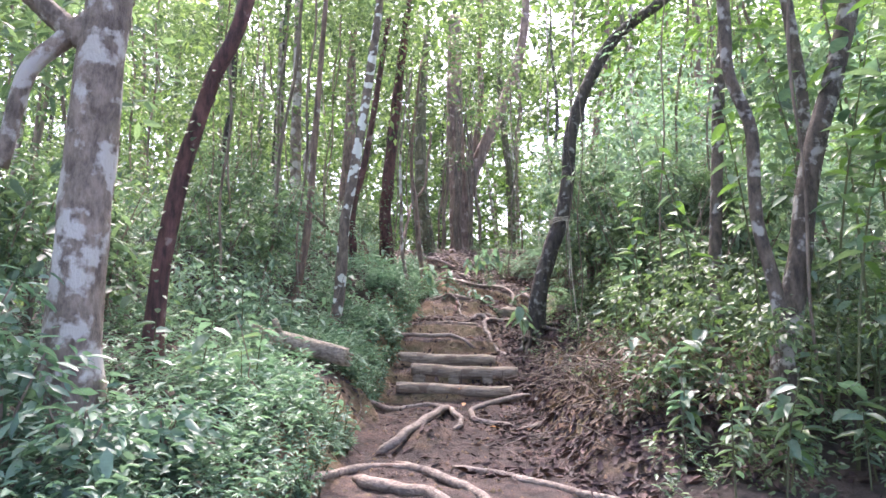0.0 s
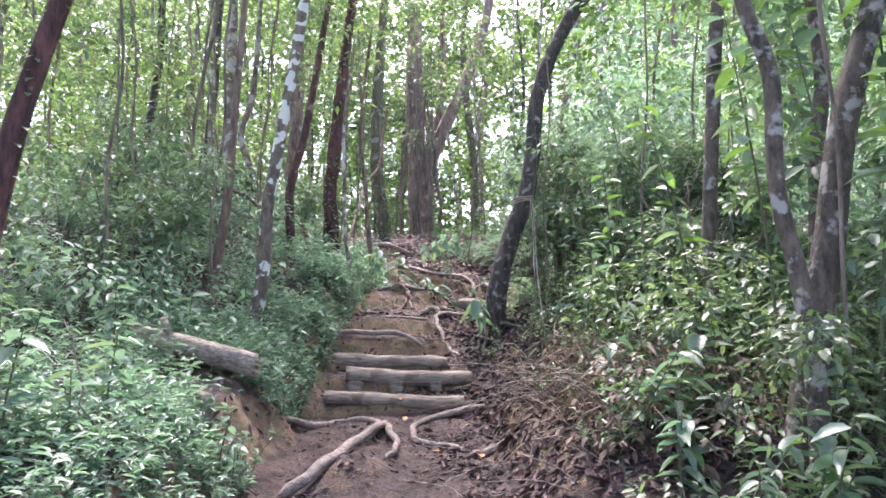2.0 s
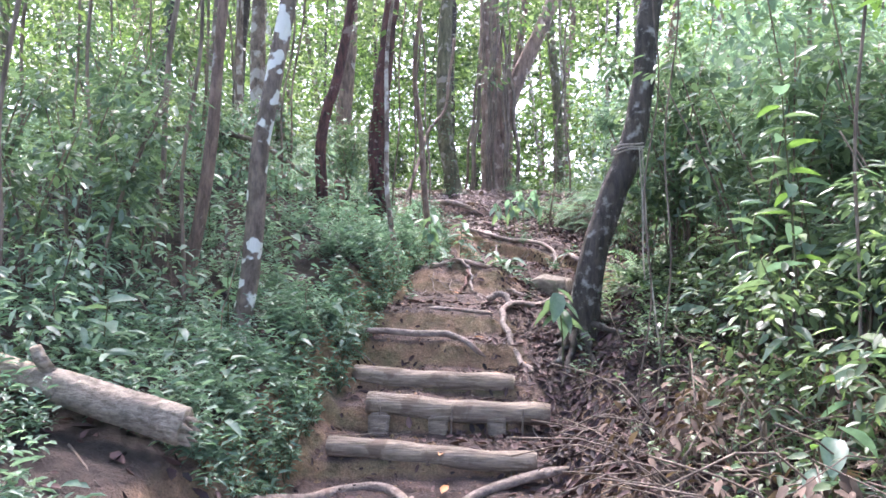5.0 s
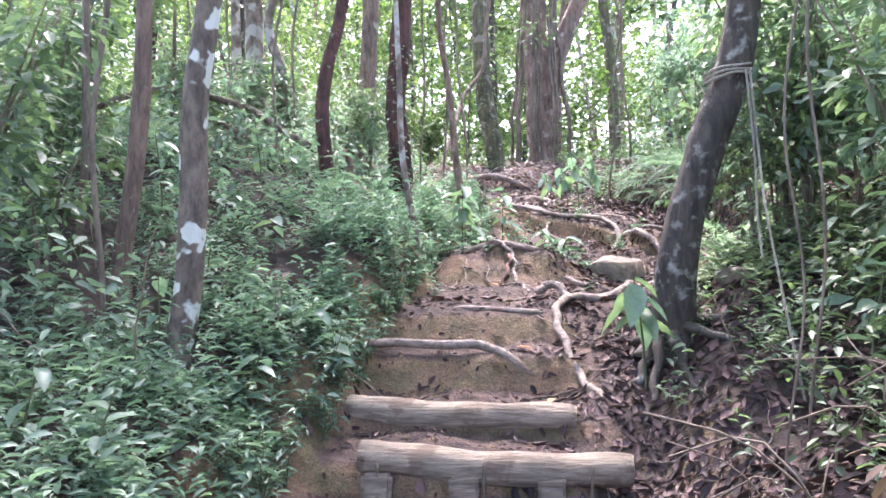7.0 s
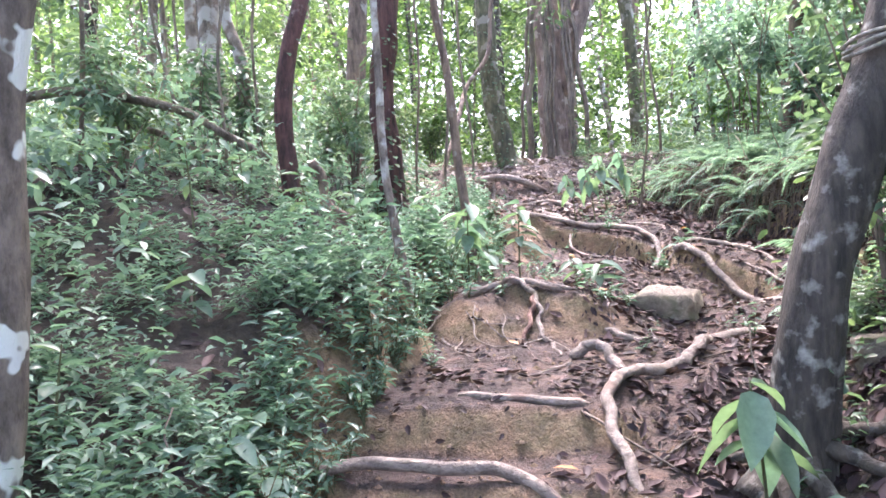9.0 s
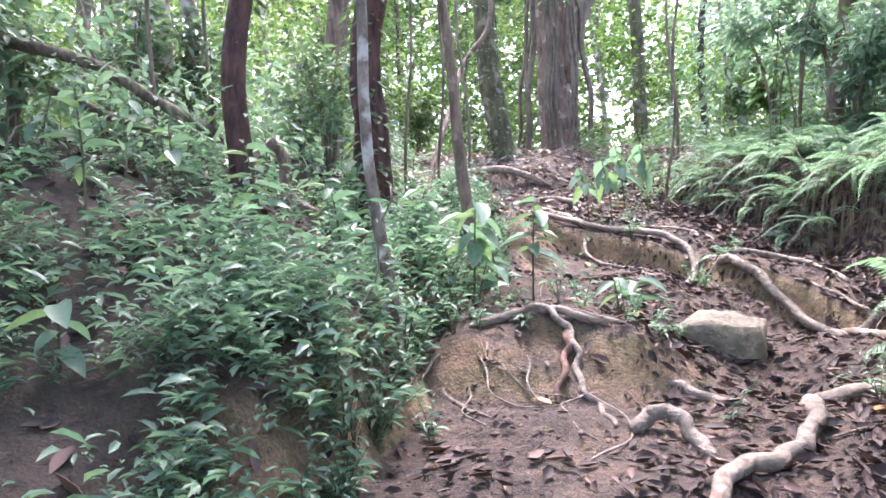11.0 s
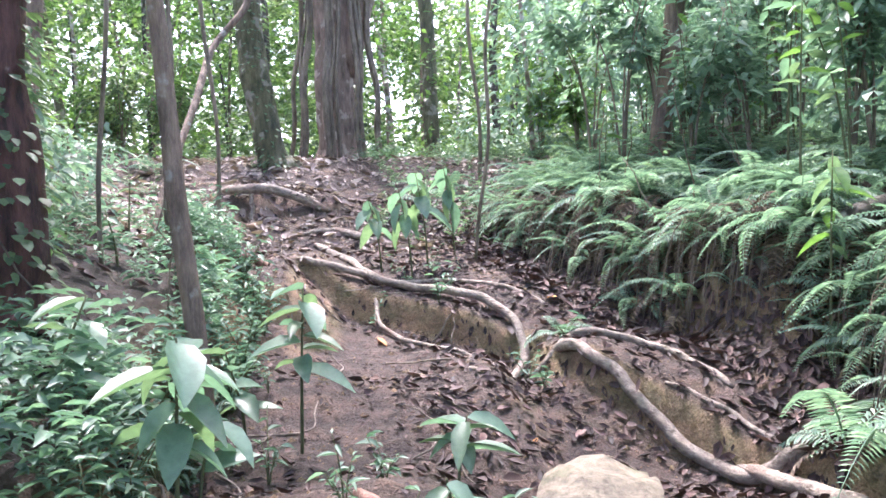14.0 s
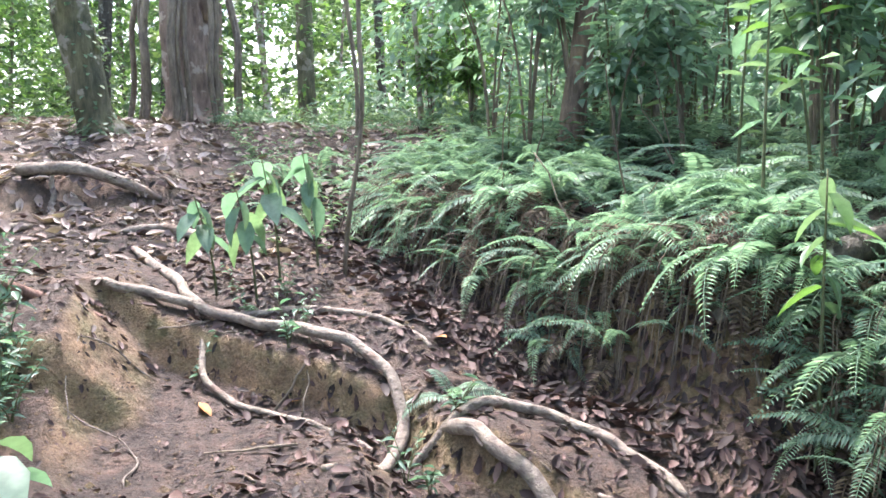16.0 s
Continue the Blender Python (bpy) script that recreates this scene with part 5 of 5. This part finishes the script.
# ---- clods ----
n = 5200
cx, cy = rng.uniform(-0.7, 2.0, n), rng.uniform(4.5, 16.5, n)
ok = (cx > left_edge(cy) - 0.15) & (cx < right_edge(cy) + 0.1)
cx, cy = cx[ok], cy[ok]
size = 0.006 + 0.02 * rng.random(len(cx)) ** 4
OCT = (np.array([(1, 0, 0), (-1, 0, 0), (0, 1, 0), (0, -1, 0), (0, 0, 1), (0, 0, -1)], float), np.array([(0, 2, 4), (2, 1, 4), (1, 3, 4), (3, 0, 4), (2, 0, 5), (1, 2, 5), (3, 1, 5), (0, 3, 5)]))
cv = np.stack([cx, cy, ground(cx, cy)], -1)[:, None] + OCT[0][None] * (size[:, None] * rng.uniform(0.6, 1.4, (len(cx), 6)))[..., None] * np.array([1, 1, 0.7])
cf = OCT[1][None] + (np.arange(len(cx)) * 6)[:, None, None]
tagged(part("soil_clods", mesh_of("soil_clods", cv.reshape(-1, 3), cf.reshape(-1, 3), SOIL, False)), "crumbs and clods of pinkish-brown soil", "soil", kind="stuff")

# ---- fallen leaves ----
def litter(n, xr, yr, ok, size, mat, name, label, lift=0.012):
    at, way, up = [], [], []
    xs, ys = rng.uniform(*xr, n * 3), rng.uniform(*yr, n * 3)
    keep = ok(xs, ys)
    xs, ys = xs[keep][:n], ys[keep][:n]
    e = 0.03
    zs = ground(xs, ys)
    nx_, ny_ = -(ground(xs + e, ys) - zs) / e, -(ground(xs, ys + e) - zs) / e
    up = np.stack([nx_, ny_, np.ones(len(xs))], -1) + rng.normal(0, 0.32, (len(xs), 3))
    a = rng.uniform(0, 6.28, len(xs))
    way = np.stack([np.cos(a), np.sin(a), -nx_ * np.cos(a) - ny_ * np.sin(a) + rng.normal(0, 0.2, len(xs))], -1)
    ln = size * (0.4 + 0.95 * rng.random(len(xs)) ** 1.5)
    v, f = leaves(np.stack([xs, ys, zs + lift], -1), way, up, ln, ln * rng.uniform(0.35, 0.65, len(xs)), CURLED)
    return tagged(part(name, mesh_of(name, v, f, mat)), label, "leaves", kind="stuff")


drift = lambda x, y: wob(x, y, 3.1, 2)
litter(11000, (-0.7, 3.0), (5, 17), lambda x, y: (x > left_edge(y)) & (x < right_edge(y) + 0.9) & (drift(x, y) + 1.5 * ease(x - left_edge(y), 0.4, 1.4) + rng.normal(0, 0.4, len(x)) - 0.5 * (y < 8.3) * (x < 0.75) > 0.6), 0.07, LITTER, "leaf_litter", "drifts of dry purple-brown leaves on the trail")
litter(2600, (-0.7, 1.4), (5, 16), lambda x, y: (x > left_edge(y)) & (x < right_edge(y)), 0.04, LITTER, "leaf_litter", "scattered dry brown leaves on trodden soil")
litter(6500, (1.2, 3.2), (11.0, 16.5), lambda x, y: (x > right_edge(y) - 0.35) & (x < right_edge(y) + 0.9), 0.08, LITTER, "leaf_litter", "deep dark leaf litter below the ferns")
litter(5000, (0.8, 2.6), (4.5, 11.5), lambda x, y: (x > right_edge(y) - 0.3) & (x < right_edge(y) + 1.1), 0.075, LITTER, "leaf_litter", "deep leaf litter round the leaning tree")
litter(8000, (-4, 6), (3, 17), lambda x, y: (x < left_edge(y) - 0.05) | (x > right_edge(y)), 0.09, LITTER, "leaf_litter", "dry brown leaves under the undergrowth")
# crest leaves take the lighter copy: sun patches painted into the colour
litter(9500, (-5, 3.2), (14.3, 20.5), lambda x, y: (y > 15.6) | (x < left_edge(y)), 0.1, SUNLIT_LITTER, "leaf_litter", "dry leaves at the crest of the trail, sunlight put into their pale colour")
for k in range(16):
    y = rng.uniform(6, 14.5)
    x = float(rng.uniform(0.1, right_edge(y)))
    lf = leaves(np.zeros((1, 3)), np.array([(1.0, 0, 0.1)]), np.array([(0.1, 0.1, 1.0)]), 0.1, 0.05, OVAL)
    tagged(part("fallen_leaf", mesh_of("fallen_leaf", *lf, ORANGE), at=pose(x, y, g(x, y) + 0.02, rng.normal(0, 12), rng.normal(0, 12), rng.uniform(0, 360))), "fallen orange leaf on the trail", "leaf", "fallen orange leaves")
